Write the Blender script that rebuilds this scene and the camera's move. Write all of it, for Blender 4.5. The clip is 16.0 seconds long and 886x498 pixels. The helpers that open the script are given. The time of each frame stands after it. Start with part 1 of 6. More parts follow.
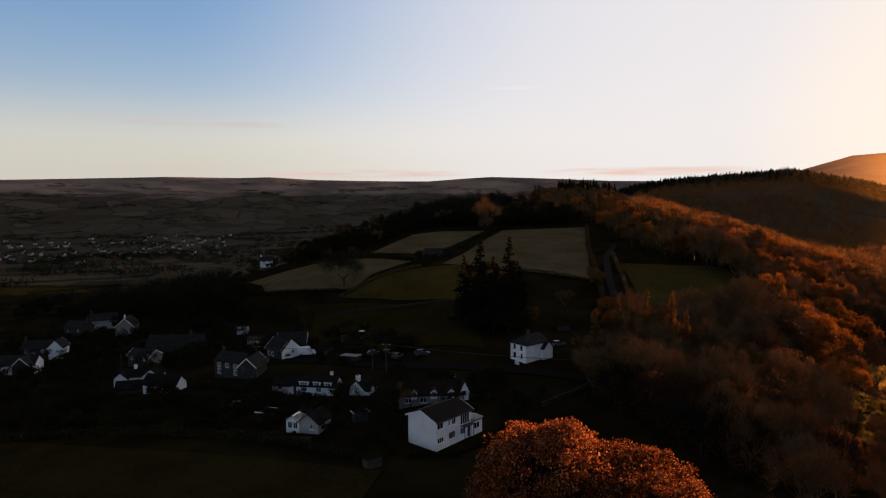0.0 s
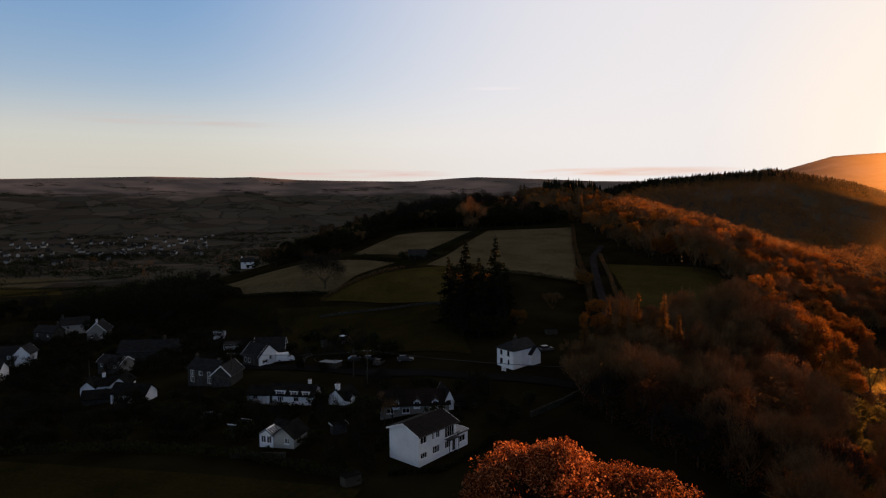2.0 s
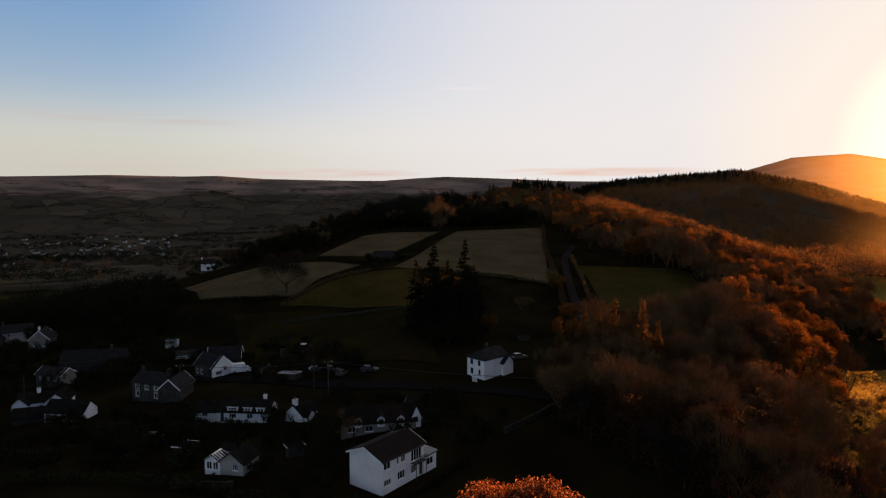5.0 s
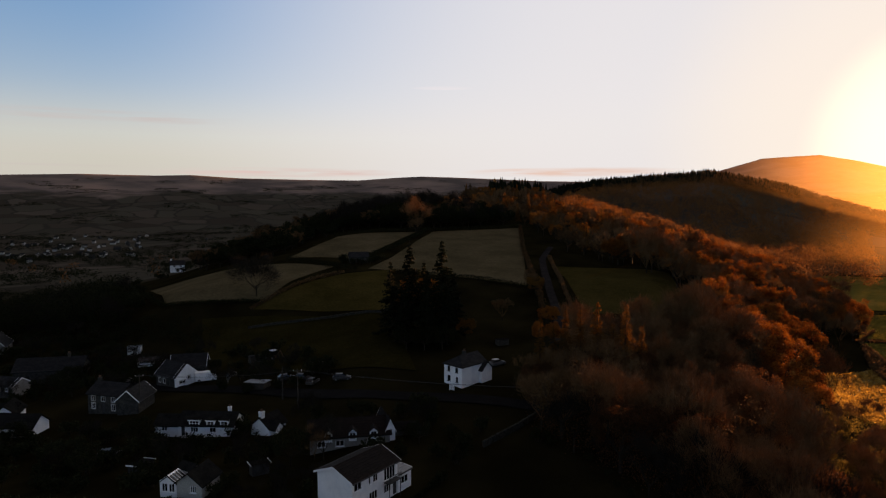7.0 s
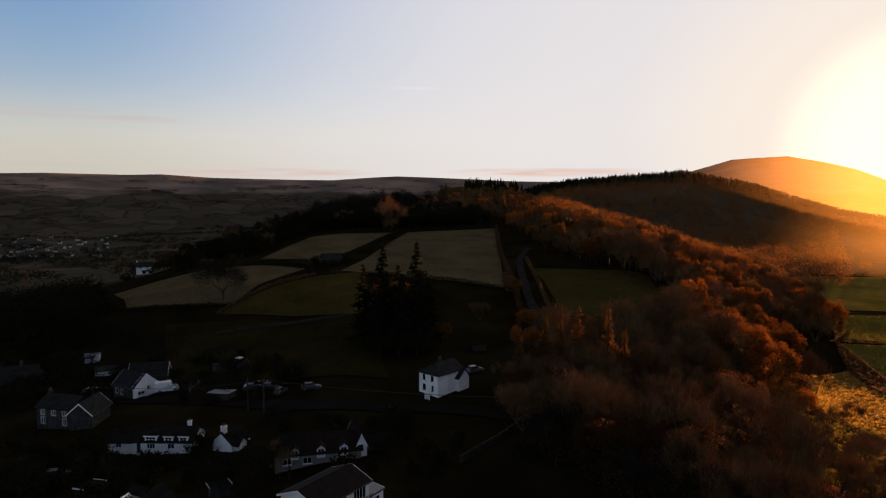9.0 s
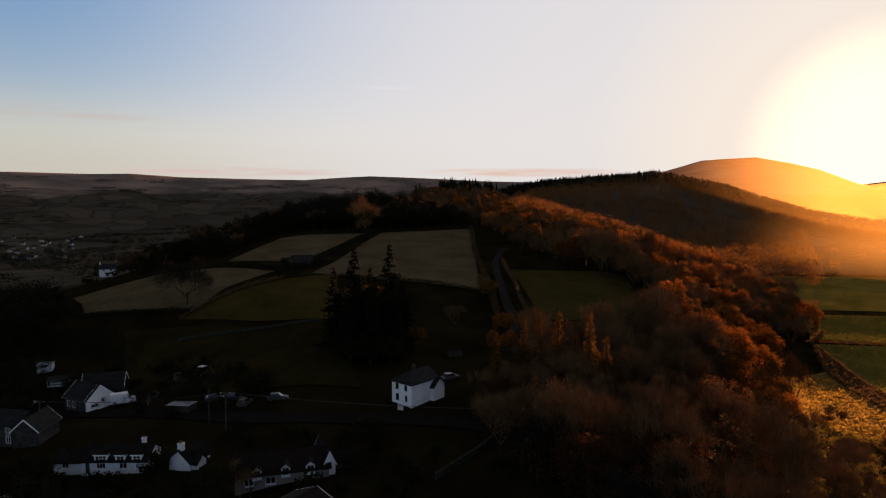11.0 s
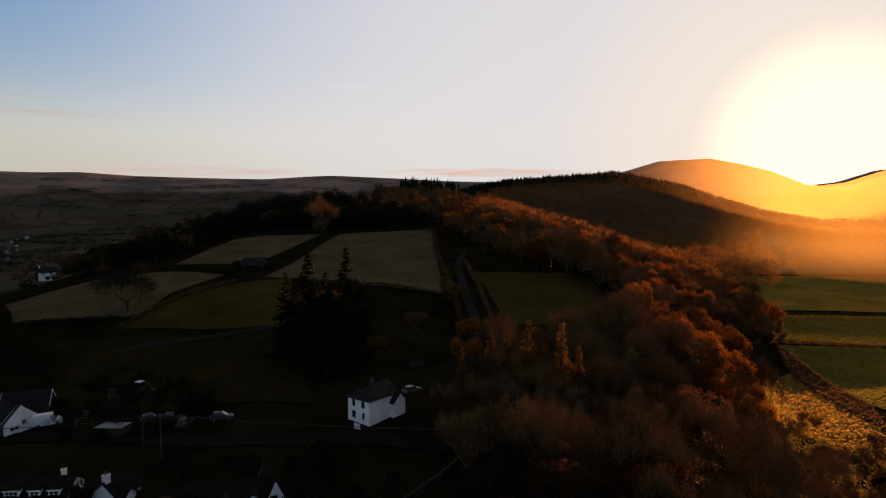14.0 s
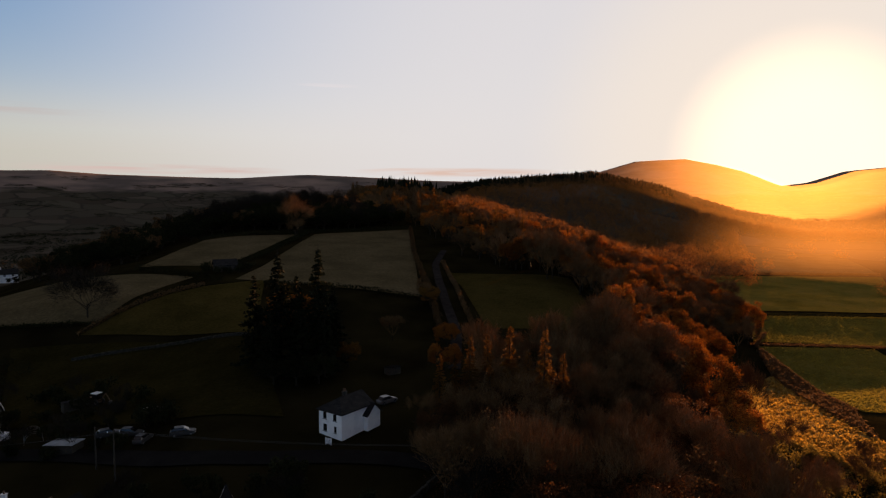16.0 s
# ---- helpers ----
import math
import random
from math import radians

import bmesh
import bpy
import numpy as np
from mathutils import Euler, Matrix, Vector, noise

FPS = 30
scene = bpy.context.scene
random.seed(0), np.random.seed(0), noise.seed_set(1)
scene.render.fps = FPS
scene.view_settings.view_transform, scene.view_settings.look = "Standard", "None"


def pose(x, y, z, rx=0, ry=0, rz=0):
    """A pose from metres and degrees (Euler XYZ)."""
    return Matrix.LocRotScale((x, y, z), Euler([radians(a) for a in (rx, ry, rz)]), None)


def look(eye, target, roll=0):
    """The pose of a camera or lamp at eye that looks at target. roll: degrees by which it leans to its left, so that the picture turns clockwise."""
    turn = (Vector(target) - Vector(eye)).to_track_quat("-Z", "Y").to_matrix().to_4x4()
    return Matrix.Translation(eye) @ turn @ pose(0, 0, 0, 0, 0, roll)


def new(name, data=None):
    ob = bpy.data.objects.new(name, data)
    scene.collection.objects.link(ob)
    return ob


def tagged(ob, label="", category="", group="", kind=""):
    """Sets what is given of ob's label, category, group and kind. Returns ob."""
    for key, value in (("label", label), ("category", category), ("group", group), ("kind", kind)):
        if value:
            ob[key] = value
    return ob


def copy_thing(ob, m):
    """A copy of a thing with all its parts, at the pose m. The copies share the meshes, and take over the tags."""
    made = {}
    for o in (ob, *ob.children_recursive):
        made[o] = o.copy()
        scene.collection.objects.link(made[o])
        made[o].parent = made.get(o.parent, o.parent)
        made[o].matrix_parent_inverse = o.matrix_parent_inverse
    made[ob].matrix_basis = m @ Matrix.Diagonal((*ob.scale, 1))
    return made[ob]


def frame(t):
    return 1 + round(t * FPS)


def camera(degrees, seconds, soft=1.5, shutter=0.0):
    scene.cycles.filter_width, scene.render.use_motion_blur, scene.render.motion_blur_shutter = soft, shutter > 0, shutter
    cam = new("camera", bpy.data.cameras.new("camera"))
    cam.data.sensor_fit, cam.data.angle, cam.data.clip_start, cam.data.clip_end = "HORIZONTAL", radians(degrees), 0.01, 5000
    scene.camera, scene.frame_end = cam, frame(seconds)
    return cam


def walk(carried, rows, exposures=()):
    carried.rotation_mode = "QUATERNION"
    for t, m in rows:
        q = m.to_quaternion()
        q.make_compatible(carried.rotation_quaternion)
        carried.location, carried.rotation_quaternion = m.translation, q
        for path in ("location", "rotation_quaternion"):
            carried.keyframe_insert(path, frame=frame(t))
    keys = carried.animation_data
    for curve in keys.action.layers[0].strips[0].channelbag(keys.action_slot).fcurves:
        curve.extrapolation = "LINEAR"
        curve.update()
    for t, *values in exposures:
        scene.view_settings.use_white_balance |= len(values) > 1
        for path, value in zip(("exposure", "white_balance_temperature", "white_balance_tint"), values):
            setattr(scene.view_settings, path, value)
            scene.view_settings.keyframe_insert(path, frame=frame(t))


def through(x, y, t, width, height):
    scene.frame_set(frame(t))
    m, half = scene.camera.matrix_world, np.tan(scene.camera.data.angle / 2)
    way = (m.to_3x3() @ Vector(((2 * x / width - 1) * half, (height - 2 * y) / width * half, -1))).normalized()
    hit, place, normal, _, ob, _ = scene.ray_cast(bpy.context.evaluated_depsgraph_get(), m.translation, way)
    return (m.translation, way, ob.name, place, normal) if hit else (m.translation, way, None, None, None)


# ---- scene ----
cam = camera(69.9, 16.0, 1.2)
PATH = [
    (0, (5.23, -2.54, 41.31), (1.30, 97.09, 33.66), -0.19),
    (1, (5.23, 0.60, 41.27), (2.35, 100.26, 33.63), -0.18),
    (2, (5.27, 3.70, 41.25), (3.72, 103.40, 33.61), -0.16),
    (3, (5.35, 6.80, 41.26), (5.31, 106.50, 33.60), -0.14),
    (4, (5.47, 9.88, 41.28), (7.09, 109.57, 33.60), -0.10),
    (5, (5.63, 12.96, 41.31), (8.99, 112.60, 33.60), -0.06),
    (6, (5.83, 16.03, 41.34), (11.00, 115.60, 33.61), -0.03),
    (7, (6.07, 19.11, 41.35), (13.10, 118.56, 33.61), 0.01),
    (8, (6.35, 22.19, 41.37), (15.29, 121.48, 33.62), 0.04),
    (9, (6.68, 25.27, 41.37), (17.56, 124.37, 33.63), 0.07),
    (10, (7.06, 28.35, 41.37), (19.92, 127.21, 33.63), 0.09),
    (11, (7.50, 31.43, 41.36), (22.36, 130.01, 33.63), 0.11),
    (12, (7.98, 34.51, 41.35), (24.87, 132.77, 33.62), 0.13),
    (13, (8.53, 37.58, 41.34), (27.41, 135.47, 33.61), 0.15),
    (14, (9.15, 40.64, 41.35), (29.96, 138.14, 33.61), 0.19),
    (15, (9.83, 43.68, 41.38), (32.45, 140.78, 33.62), 0.23),
    (16, (10.59, 46.70, 41.45), (34.81, 143.41, 33.65), 0.30),
]
walk(cam, [(t, look(eye, target, roll)) for t, eye, target, roll in PATH], [(0, 1.98, 9100, 44), (8, 1.9, 9100, 44), (16, 1.78, 9100, 44)])

# ---- light: a low winter sun behind the mountain's shoulder, clear sky ----
SUN_AZ, SUN_EL = 43.4, 3.3
world = bpy.data.worlds.new("dusk_sky")
scene.world = world
world.use_nodes = True
wn, wl = world.node_tree.nodes, world.node_tree.links
sky = wn.new("ShaderNodeTexSky")
sky.sky_type = "NISHITA"
sky.sun_disc = False
sky.sun_elevation, sky.sun_rotation = radians(SUN_EL), radians(SUN_AZ)
sky.altitude, sky.air_density, sky.dust_density, sky.ozone_density = 200, 1.0, 0.2, 3.0
wn["Background"].inputs["Strength"].default_value = 0.15
haze = wn.new("ShaderNodeGamma")
haze.inputs["Gamma"].default_value = 0.46
depth = wn.new("ShaderNodeHueSaturation")
depth.inputs["Saturation"].default_value, depth.inputs["Hue"].default_value = 1.85, 0.515
wl.new(sky.outputs["Color"], haze.inputs["Color"])
wl.new(haze.outputs["Color"], depth.inputs["Color"])


def wmath(op, a, b=None, c=None):
    node = wn.new("ShaderNodeMath")
    node.operation = op
    for i, v in enumerate((a, b, c)):
        if v is None:
            continue
        if isinstance(v, (int, float)):
            node.inputs[i].default_value = v
        else:
            wl.new(v, node.inputs[i])
    return node.outputs["Value"]


# thin cloud: a peach streak and mauve banks low on the horizon
way = wn.new("ShaderNodeSeparateXYZ")
coords = wn.new("ShaderNodeTexCoord").outputs["Generated"]
wl.new(coords, way.inputs["Vector"])
azimuth = wmath("ARCTAN2", way.outputs["X"], way.outputs["Y"])
streak = wn.new("ShaderNodeMapping")
streak.inputs["Scale"].default_value = (9, 9, 150)
wisp = wn.new("ShaderNodeTexNoise")
wisp.inputs["Scale"].default_value, wisp.inputs["Detail"].default_value = 1.0, 5
wl.new(coords, streak.inputs["Vector"]), wl.new(streak.outputs["Vector"], wisp.inputs["Vector"])
# above the view the sky is greyed and dimmed to cut the ground's light
zenith_dim, zenith_mix, overhead = wn.new("ShaderNodeHueSaturation"), wn.new("ShaderNodeMix"), wn.new("ShaderNodeMapRange")
zenith_dim.inputs["Saturation"].default_value, zenith_dim.inputs["Value"].default_value = 0.7, 0.36
zenith_mix.data_type, overhead.interpolation_type = "RGBA", "SMOOTHSTEP"
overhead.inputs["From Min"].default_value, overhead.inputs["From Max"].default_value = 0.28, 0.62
wl.new(haze.outputs["Color"], zenith_dim.inputs["Color"]), wl.new(way.outputs["Z"], overhead.inputs["Value"])
wl.new(overhead.outputs["Result"], zenith_mix.inputs["Factor"]), wl.new(depth.outputs["Color"], zenith_mix.inputs[6]), wl.new(zenith_dim.outputs["Color"], zenith_mix.inputs[7])
tinted = zenith_mix.outputs[2]


def tint(colour, mask, tone):
    node = wn.new("ShaderNodeMix")
    node.data_type = "RGBA"
    node.inputs[7].default_value = (*tone, 1)
    wl.new(mask, node.inputs["Factor"]), wl.new(colour, node.inputs[6])
    return node.outputs[2]


def ramp(value, lo, hi, amount):
    node = wn.new("ShaderNodeMapRange")
    node.interpolation_type = "SMOOTHSTEP"
    node.inputs["From Min"].default_value, node.inputs["From Max"].default_value, node.inputs["To Max"].default_value = lo, hi, amount
    wl.new(value, node.inputs["Value"])
    return node.outputs["Result"]


# pale haze along the horizon, and the wide white aureole round the sun
sunward = wn.new("ShaderNodeVectorMath")
sunward.operation = "DOT_PRODUCT"
sunward.inputs[1].default_value = (math.sin(radians(SUN_AZ)), math.cos(radians(SUN_AZ)), math.sin(radians(SUN_EL)))
wl.new(coords, sunward.inputs[0])
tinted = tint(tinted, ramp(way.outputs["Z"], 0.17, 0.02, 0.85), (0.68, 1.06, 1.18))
tinted = tint(tinted, ramp(sunward.outputs["Value"], 0.36, 0.93, 0.92), (1.04, 1.52, 1.72))
tinted = tint(tinted, ramp(sunward.outputs["Value"], 0.92, 0.997, 0.8), (1.30, 1.68, 1.62))
tinted = tint(tinted, ramp(sunward.outputs["Value"], 0.984, 0.9998, 1.0), (2.3, 2.5, 2.1))
for az_mid, az_half, el_mid, el_half, cover, tone in ((-23.5, 10.5, 0.1150, 0.0090, 0.85, (0.76, 0.93, 1.00)), (4.0, 3.0, 0.170, 0.003, 0.15, (2.6, 2.4, 2.3)),
                                                      (-10, 11, 0.0415, 0.0078, 1.8, (0.95, 1.06, 1.10)), (15.5, 10, 0.0425, 0.0075, 1.8, (1.05, 1.10, 1.05)),
                                                      (-27, 5, 0.047, 0.002, 0.6, (0.75, 0.95, 1.05))):
    da = wmath("DIVIDE", wmath("SUBTRACT", azimuth, radians(az_mid)), radians(az_half))
    de = wmath("DIVIDE", wmath("SUBTRACT", way.outputs["Z"], el_mid), el_half)
    far = wmath("ADD", wmath("POWER", wmath("ABSOLUTE", da), 2.5), wmath("MULTIPLY", de, de))
    lump = wmath("MULTIPLY_ADD", wisp.outputs["Fac"], 2.2, -0.75)
    mask = wmath("MINIMUM", wmath("MULTIPLY", wmath("MULTIPLY", wmath("MAXIMUM", wmath("SUBTRACT", 1.0, far), 0.0), wmath("MAXIMUM", lump, 0.0)), cover), 1.0)
    veil = wn.new("ShaderNodeMix")
    veil.data_type = "RGBA"
    veil.inputs[7].default_value = (*tone, 1)
    wl.new(mask, veil.inputs["Factor"]), wl.new(tinted, veil.inputs[6])
    tinted = veil.outputs[2]
wl.new(tinted, wn["Background"].inputs["Color"])

sun_data = bpy.data.lights.new("sun", "SUN")
sun_data.energy, sun_data.angle, sun_data.color = 5.0, radians(0.6), (1.0, 0.62, 0.30)
sun = new("sun", sun_data)
sun_dir = Vector((math.sin(radians(SUN_AZ)), math.cos(radians(SUN_AZ)), math.tan(radians(SUN_EL))))
sun.matrix_world = look(sun_dir * 300, (0, 0, 0))

# ---- materials ----
def nodes_of(name):
    m = bpy.data.materials.new(name)
    m.use_nodes = True
    return m, m.node_tree.nodes, m.node_tree.links


def surface(name, tones, size, rough=0.9, bump=0.3, fine=None, space="Position", vary=0.0, metal=0.0, stretch=None, spec=0.3):
    """A worn surface: two to four tones by a broad noise, darkened and lifted by a fine one. size: metres of the broad patches."""
    m, n, l = nodes_of(name)
    b = n["Principled BSDF"]
    if space == "Position":
        co = n.new("ShaderNodeNewGeometry").outputs["Position"]
    else:
        co = n.new("ShaderNodeTexCoord").outputs["Object"]
    if stretch:
        mp = n.new("ShaderNodeMapping")
        mp.inputs["Scale"].default_value = stretch
        l.new(co, mp.inputs["Vector"])
        co = mp.outputs["Vector"]
    broad, grain = n.new("ShaderNodeTexNoise"), n.new("ShaderNodeTexNoise")
    broad.inputs["Scale"].default_value, broad.inputs["Detail"].default_value, broad.inputs["Roughness"].default_value = 1.0 / size, 5, 0.65
    grain.inputs["Scale"].default_value, grain.inputs["Detail"].default_value = 1.0 / (fine or size / 12), 4
    l.new(co, broad.inputs["Vector"]), l.new(co, grain.inputs["Vector"])
    ramp = n.new("ShaderNodeValToRGB")
    el = ramp.color_ramp.elements
    for i, c in enumerate(tones):
        e = el[i] if i < 2 else el.new(1.0)
        e.color = (*c, 1)
    for i, e in enumerate(el):
        e.position = 0.32 + 0.36 * i / max(1, len(tones) - 1)
    l.new(broad.outputs["Fac"], ramp.inputs["Fac"])
    mix = n.new("ShaderNodeMix")
    mix.data_type, mix.blend_type = "RGBA", "OVERLAY"
    mix.inputs["Factor"].default_value = 0.55
    l.new(ramp.outputs["Color"], mix.inputs[6]), l.new(grain.outputs["Fac"], mix.inputs[7])
    out = mix.outputs[2]
    if vary:
        info, hsv = n.new("ShaderNodeObjectInfo"), n.new("ShaderNodeHueSaturation")
        mr = n.new("ShaderNodeMapRange")
        mr.inputs["To Min"].default_value, mr.inputs["To Max"].default_value = 1 - vary, 1 + vary
        l.new(info.outputs["Random"], mr.inputs["Value"]), l.new(mr.outputs["Result"], hsv.inputs["Value"]), l.new(out, hsv.inputs["Color"])
        out = hsv.outputs["Color"]
    l.new(out, b.inputs["Base Color"])
    b.inputs["Roughness"].default_value, b.inputs["Metallic"].default_value = rough, metal
    b.inputs["Specular IOR Level"].default_value = spec
    if bump:
        bp = n.new("ShaderNodeBump")
        bp.inputs["Strength"].default_value, bp.inputs["Distance"].default_value = bump, (fine or size / 12) * 0.5
        l.new(grain.outputs["Fac"], bp.inputs["Height"]), l.new(bp.outputs["Normal"], b.inputs["Normal"])
    return m


def leafage(name, tones, through=0.45, vary=0.25):
    """Leaves: each leaf and each tree a little different, letting light through."""
    m, n, l = nodes_of(name)
    b, out = n["Principled BSDF"], n["Material Output"]
    geo, info, ramp = n.new("ShaderNodeNewGeometry"), n.new("ShaderNodeObjectInfo"), n.new("ShaderNodeValToRGB")
    el = ramp.color_ramp.elements
    for i, c in enumerate(tones):
        e = el[i] if i < 2 else el.new(1.0)
        e.color = (*c, 1)
    for i, e in enumerate(el):
        e.position = i / max(1, len(tones) - 1)
    hsv, mr = n.new("ShaderNodeHueSaturation"), n.new("ShaderNodeMapRange")
    mr.inputs["To Min"].default_value, mr.inputs["To Max"].default_value = 1 - vary, 1 + vary
    l.new(geo.outputs["Random Per Island"], ramp.inputs["Fac"]), l.new(ramp.outputs["Color"], hsv.inputs["Color"])
    l.new(info.outputs["Random"], mr.inputs["Value"]), l.new(mr.outputs["Result"], hsv.inputs["Value"])
    tr, mx = n.new("ShaderNodeBsdfTranslucent"), n.new("ShaderNodeMixShader")
    l.new(hsv.outputs["Color"], b.inputs["Base Color"]), l.new(hsv.outputs["Color"], tr.inputs["Color"])
    b.inputs["Roughness"].default_value, b.inputs["Specular IOR Level"].default_value = 0.85, 0.03
    mx.inputs["Fac"].default_value = through
    l.new(b.outputs["BSDF"], mx.inputs[1]), l.new(tr.outputs["BSDF"], mx.inputs[2]), l.new(mx.outputs["Shader"], out.inputs["Surface"])
    return m


def glazing(name):
    m, n, l = nodes_of(name)
    b = n["Principled BSDF"]
    b.inputs["Base Color"].default_value = (0.02, 0.022, 0.025, 1)
    b.inputs["Roughness"].default_value, b.inputs["Transmission Weight"].default_value, b.inputs["IOR"].default_value = 0.04, 0.5, 1.45
    return m


def farmland(name):
    """Ground sheet: pasture, with a patchwork of hedged fields and moor on the far slopes."""
    m, n, l = nodes_of(name)
    b = n["Principled BSDF"]
    pos = n.new("ShaderNodeNewGeometry").outputs["Position"]
    flat = n.new("ShaderNodeMapping")
    flat.inputs["Scale"].default_value = (1, 0.8, 0)
    l.new(pos, flat.inputs["Vector"])
    warp = n.new("ShaderNodeTexNoise")
    warp.inputs["Scale"].default_value = 0.006
    add = n.new("ShaderNodeVectorMath")
    add.operation = "MULTIPLY_ADD"
    add.inputs[1].default_value = (90, 90, 0)
    l.new(flat.outputs["Vector"], warp.inputs["Vector"]), l.new(warp.outputs["Color"], add.inputs[0]), l.new(flat.outputs["Vector"], add.inputs[2])
    cell, edge = n.new("ShaderNodeTexVoronoi"), n.new("ShaderNodeTexVoronoi")
    edge.feature = "DISTANCE_TO_EDGE"
    for v in (cell, edge):
        v.inputs["Scale"].default_value = 1 / 130
        l.new(add.outputs["Vector"], v.inputs["Vector"])
    tone = n.new("ShaderNodeValToRGB")
    e = tone.color_ramp.elements
    e[0].color, e[1].color = (0.048, 0.043, 0.032, 1), (0.088, 0.070, 0.053, 1)
    for p, c in ((0.35, (0.068, 0.060, 0.044, 1)), (0.7, (0.045, 0.036, 0.027, 1))):
        e.new(p).color = c
    sep = n.new("ShaderNodeSeparateColor")
    l.new(cell.outputs["Color"], sep.inputs["Color"]), l.new(sep.outputs["Red"], tone.inputs["Fac"])
    hedge = n.new("ShaderNodeMapRange")
    hedge.inputs["From Min"].default_value, hedge.inputs["From Max"].default_value = 0.02, 0.05
    l.new(edge.outputs["Distance"], hedge.inputs["Value"])
    hm = n.new("ShaderNodeMix")
    hm.data_type = "RGBA"
    hm.inputs[6].default_value = (0.040, 0.035, 0.027, 1)
    l.new(hedge.outputs["Result"], hm.inputs["Factor"]), l.new(tone.outputs["Color"], hm.inputs[7])
    # rough moor above the fields, its brown paled towards mauve to stand for haze
    moor_noise, moor_tone = n.new("ShaderNodeTexNoise"), n.new("ShaderNodeValToRGB")
    moor_noise.inputs["Scale"].default_value, moor_noise.inputs["Detail"].default_value = 0.004, 6
    l.new(pos, moor_noise.inputs["Vector"]), l.new(moor_noise.outputs["Fac"], moor_tone.inputs["Fac"])
    k = moor_tone.color_ramp.elements
    k[0].position, k[1].position, k[0].color, k[1].color = 0.38, 0.66, (0.120, 0.094, 0.082, 1), (0.27, 0.185, 0.150, 1)
    hz, zr, mm = n.new("ShaderNodeSeparateXYZ"), n.new("ShaderNodeMapRange"), n.new("ShaderNodeMix")
    mm.data_type = "RGBA"
    wob = n.new("ShaderNodeMath")
    wob.operation = "MULTIPLY_ADD"
    wob.inputs[1].default_value = 120
    l.new(pos, hz.inputs["Vector"]), l.new(moor_noise.outputs["Fac"], wob.inputs[0]), l.new(hz.outputs["Z"], wob.inputs[2])
    zr.inputs["From Min"].default_value, zr.inputs["From Max"].default_value = 120, 150
    l.new(wob.outputs["Value"], zr.inputs["Value"]), l.new(zr.outputs["Result"], mm.inputs["Factor"])
    l.new(hm.outputs[2], mm.inputs[6]), l.new(moor_tone.outputs["Color"], mm.inputs[7])
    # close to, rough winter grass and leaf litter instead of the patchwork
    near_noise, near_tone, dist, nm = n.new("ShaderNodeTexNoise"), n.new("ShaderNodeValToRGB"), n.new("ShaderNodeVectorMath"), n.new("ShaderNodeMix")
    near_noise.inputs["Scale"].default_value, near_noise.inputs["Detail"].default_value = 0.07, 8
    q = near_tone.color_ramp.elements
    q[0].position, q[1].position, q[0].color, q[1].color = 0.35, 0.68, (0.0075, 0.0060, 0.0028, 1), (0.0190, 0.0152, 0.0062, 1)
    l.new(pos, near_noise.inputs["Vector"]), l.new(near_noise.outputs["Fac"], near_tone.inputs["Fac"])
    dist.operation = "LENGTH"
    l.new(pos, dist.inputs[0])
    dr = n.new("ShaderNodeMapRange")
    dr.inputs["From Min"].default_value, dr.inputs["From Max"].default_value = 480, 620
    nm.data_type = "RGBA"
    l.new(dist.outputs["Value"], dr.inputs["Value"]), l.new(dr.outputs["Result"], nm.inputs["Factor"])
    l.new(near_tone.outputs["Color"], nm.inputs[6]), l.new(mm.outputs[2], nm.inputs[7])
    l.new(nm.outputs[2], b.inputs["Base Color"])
    b.inputs["Roughness"].default_value, b.inputs["Specular IOR Level"].default_value = 1.0, 0.0
    bp, fine = n.new("ShaderNodeBump"), n.new("ShaderNodeTexNoise")
    fine.inputs["Scale"].default_value, fine.inputs["Detail"].default_value = 1.2, 5
    bp.inputs["Strength"].default_value, bp.inputs["Distance"].default_value = 0.5, 0.3
    l.new(pos, fine.inputs["Vector"]), l.new(fine.outputs["Fac"], bp.inputs["Height"]), l.new(bp.outputs["Normal"], b.inputs["Normal"])
    return m


M_LAND = farmland("farmland")
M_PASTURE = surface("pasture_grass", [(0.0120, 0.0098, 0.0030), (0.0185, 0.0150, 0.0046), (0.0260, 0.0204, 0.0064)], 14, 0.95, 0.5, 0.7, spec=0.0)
M_PALE = surface("grazed_pasture", [(0.0588, 0.0459, 0.0241), (0.0819, 0.0629, 0.0334), (0.0997, 0.0749, 0.0417)], 18, 0.95, 0.4, 0.8, spec=0.0)
M_GREEN = surface("green_pasture", [(0.085, 0.072, 0.015), (0.125, 0.100, 0.022), (0.155, 0.112, 0.028)], 16, 0.95, 0.5, 0.7, spec=0.0)
M_TUSSOCK = surface("tussock_grass", [(0.10, 0.075, 0.025), (0.22, 0.15, 0.045), (0.30, 0.20, 0.06)], 5, 0.95, 0.8, 0.6, spec=0.1)
M_BRACKEN = surface("dead_bracken", [(0.05, 0.024, 0.011), (0.12, 0.05, 0.02), (0.17, 0.075, 0.03)], 4, 0.95, 0.9, 0.5, spec=0.1)
M_LANE = surface("worn_lane", [(0.014, 0.012, 0.012), (0.023, 0.020, 0.019), (0.030, 0.026, 0.024)], 3, 0.95, 0.3, 0.2, spec=0.0)
M_ASPHALT = surface("asphalt", [(0.0086, 0.0082, 0.0082), (0.0140, 0.0137, 0.0133)], 5, 0.95, 0.2, 0.1, spec=0.0)
M_WHITE = surface("white_render", [(0.66, 0.67, 0.68), (0.78, 0.78, 0.77), (0.82, 0.82, 0.81)], 2.2, 0.85, 0.15, 0.12, vary=0.06)
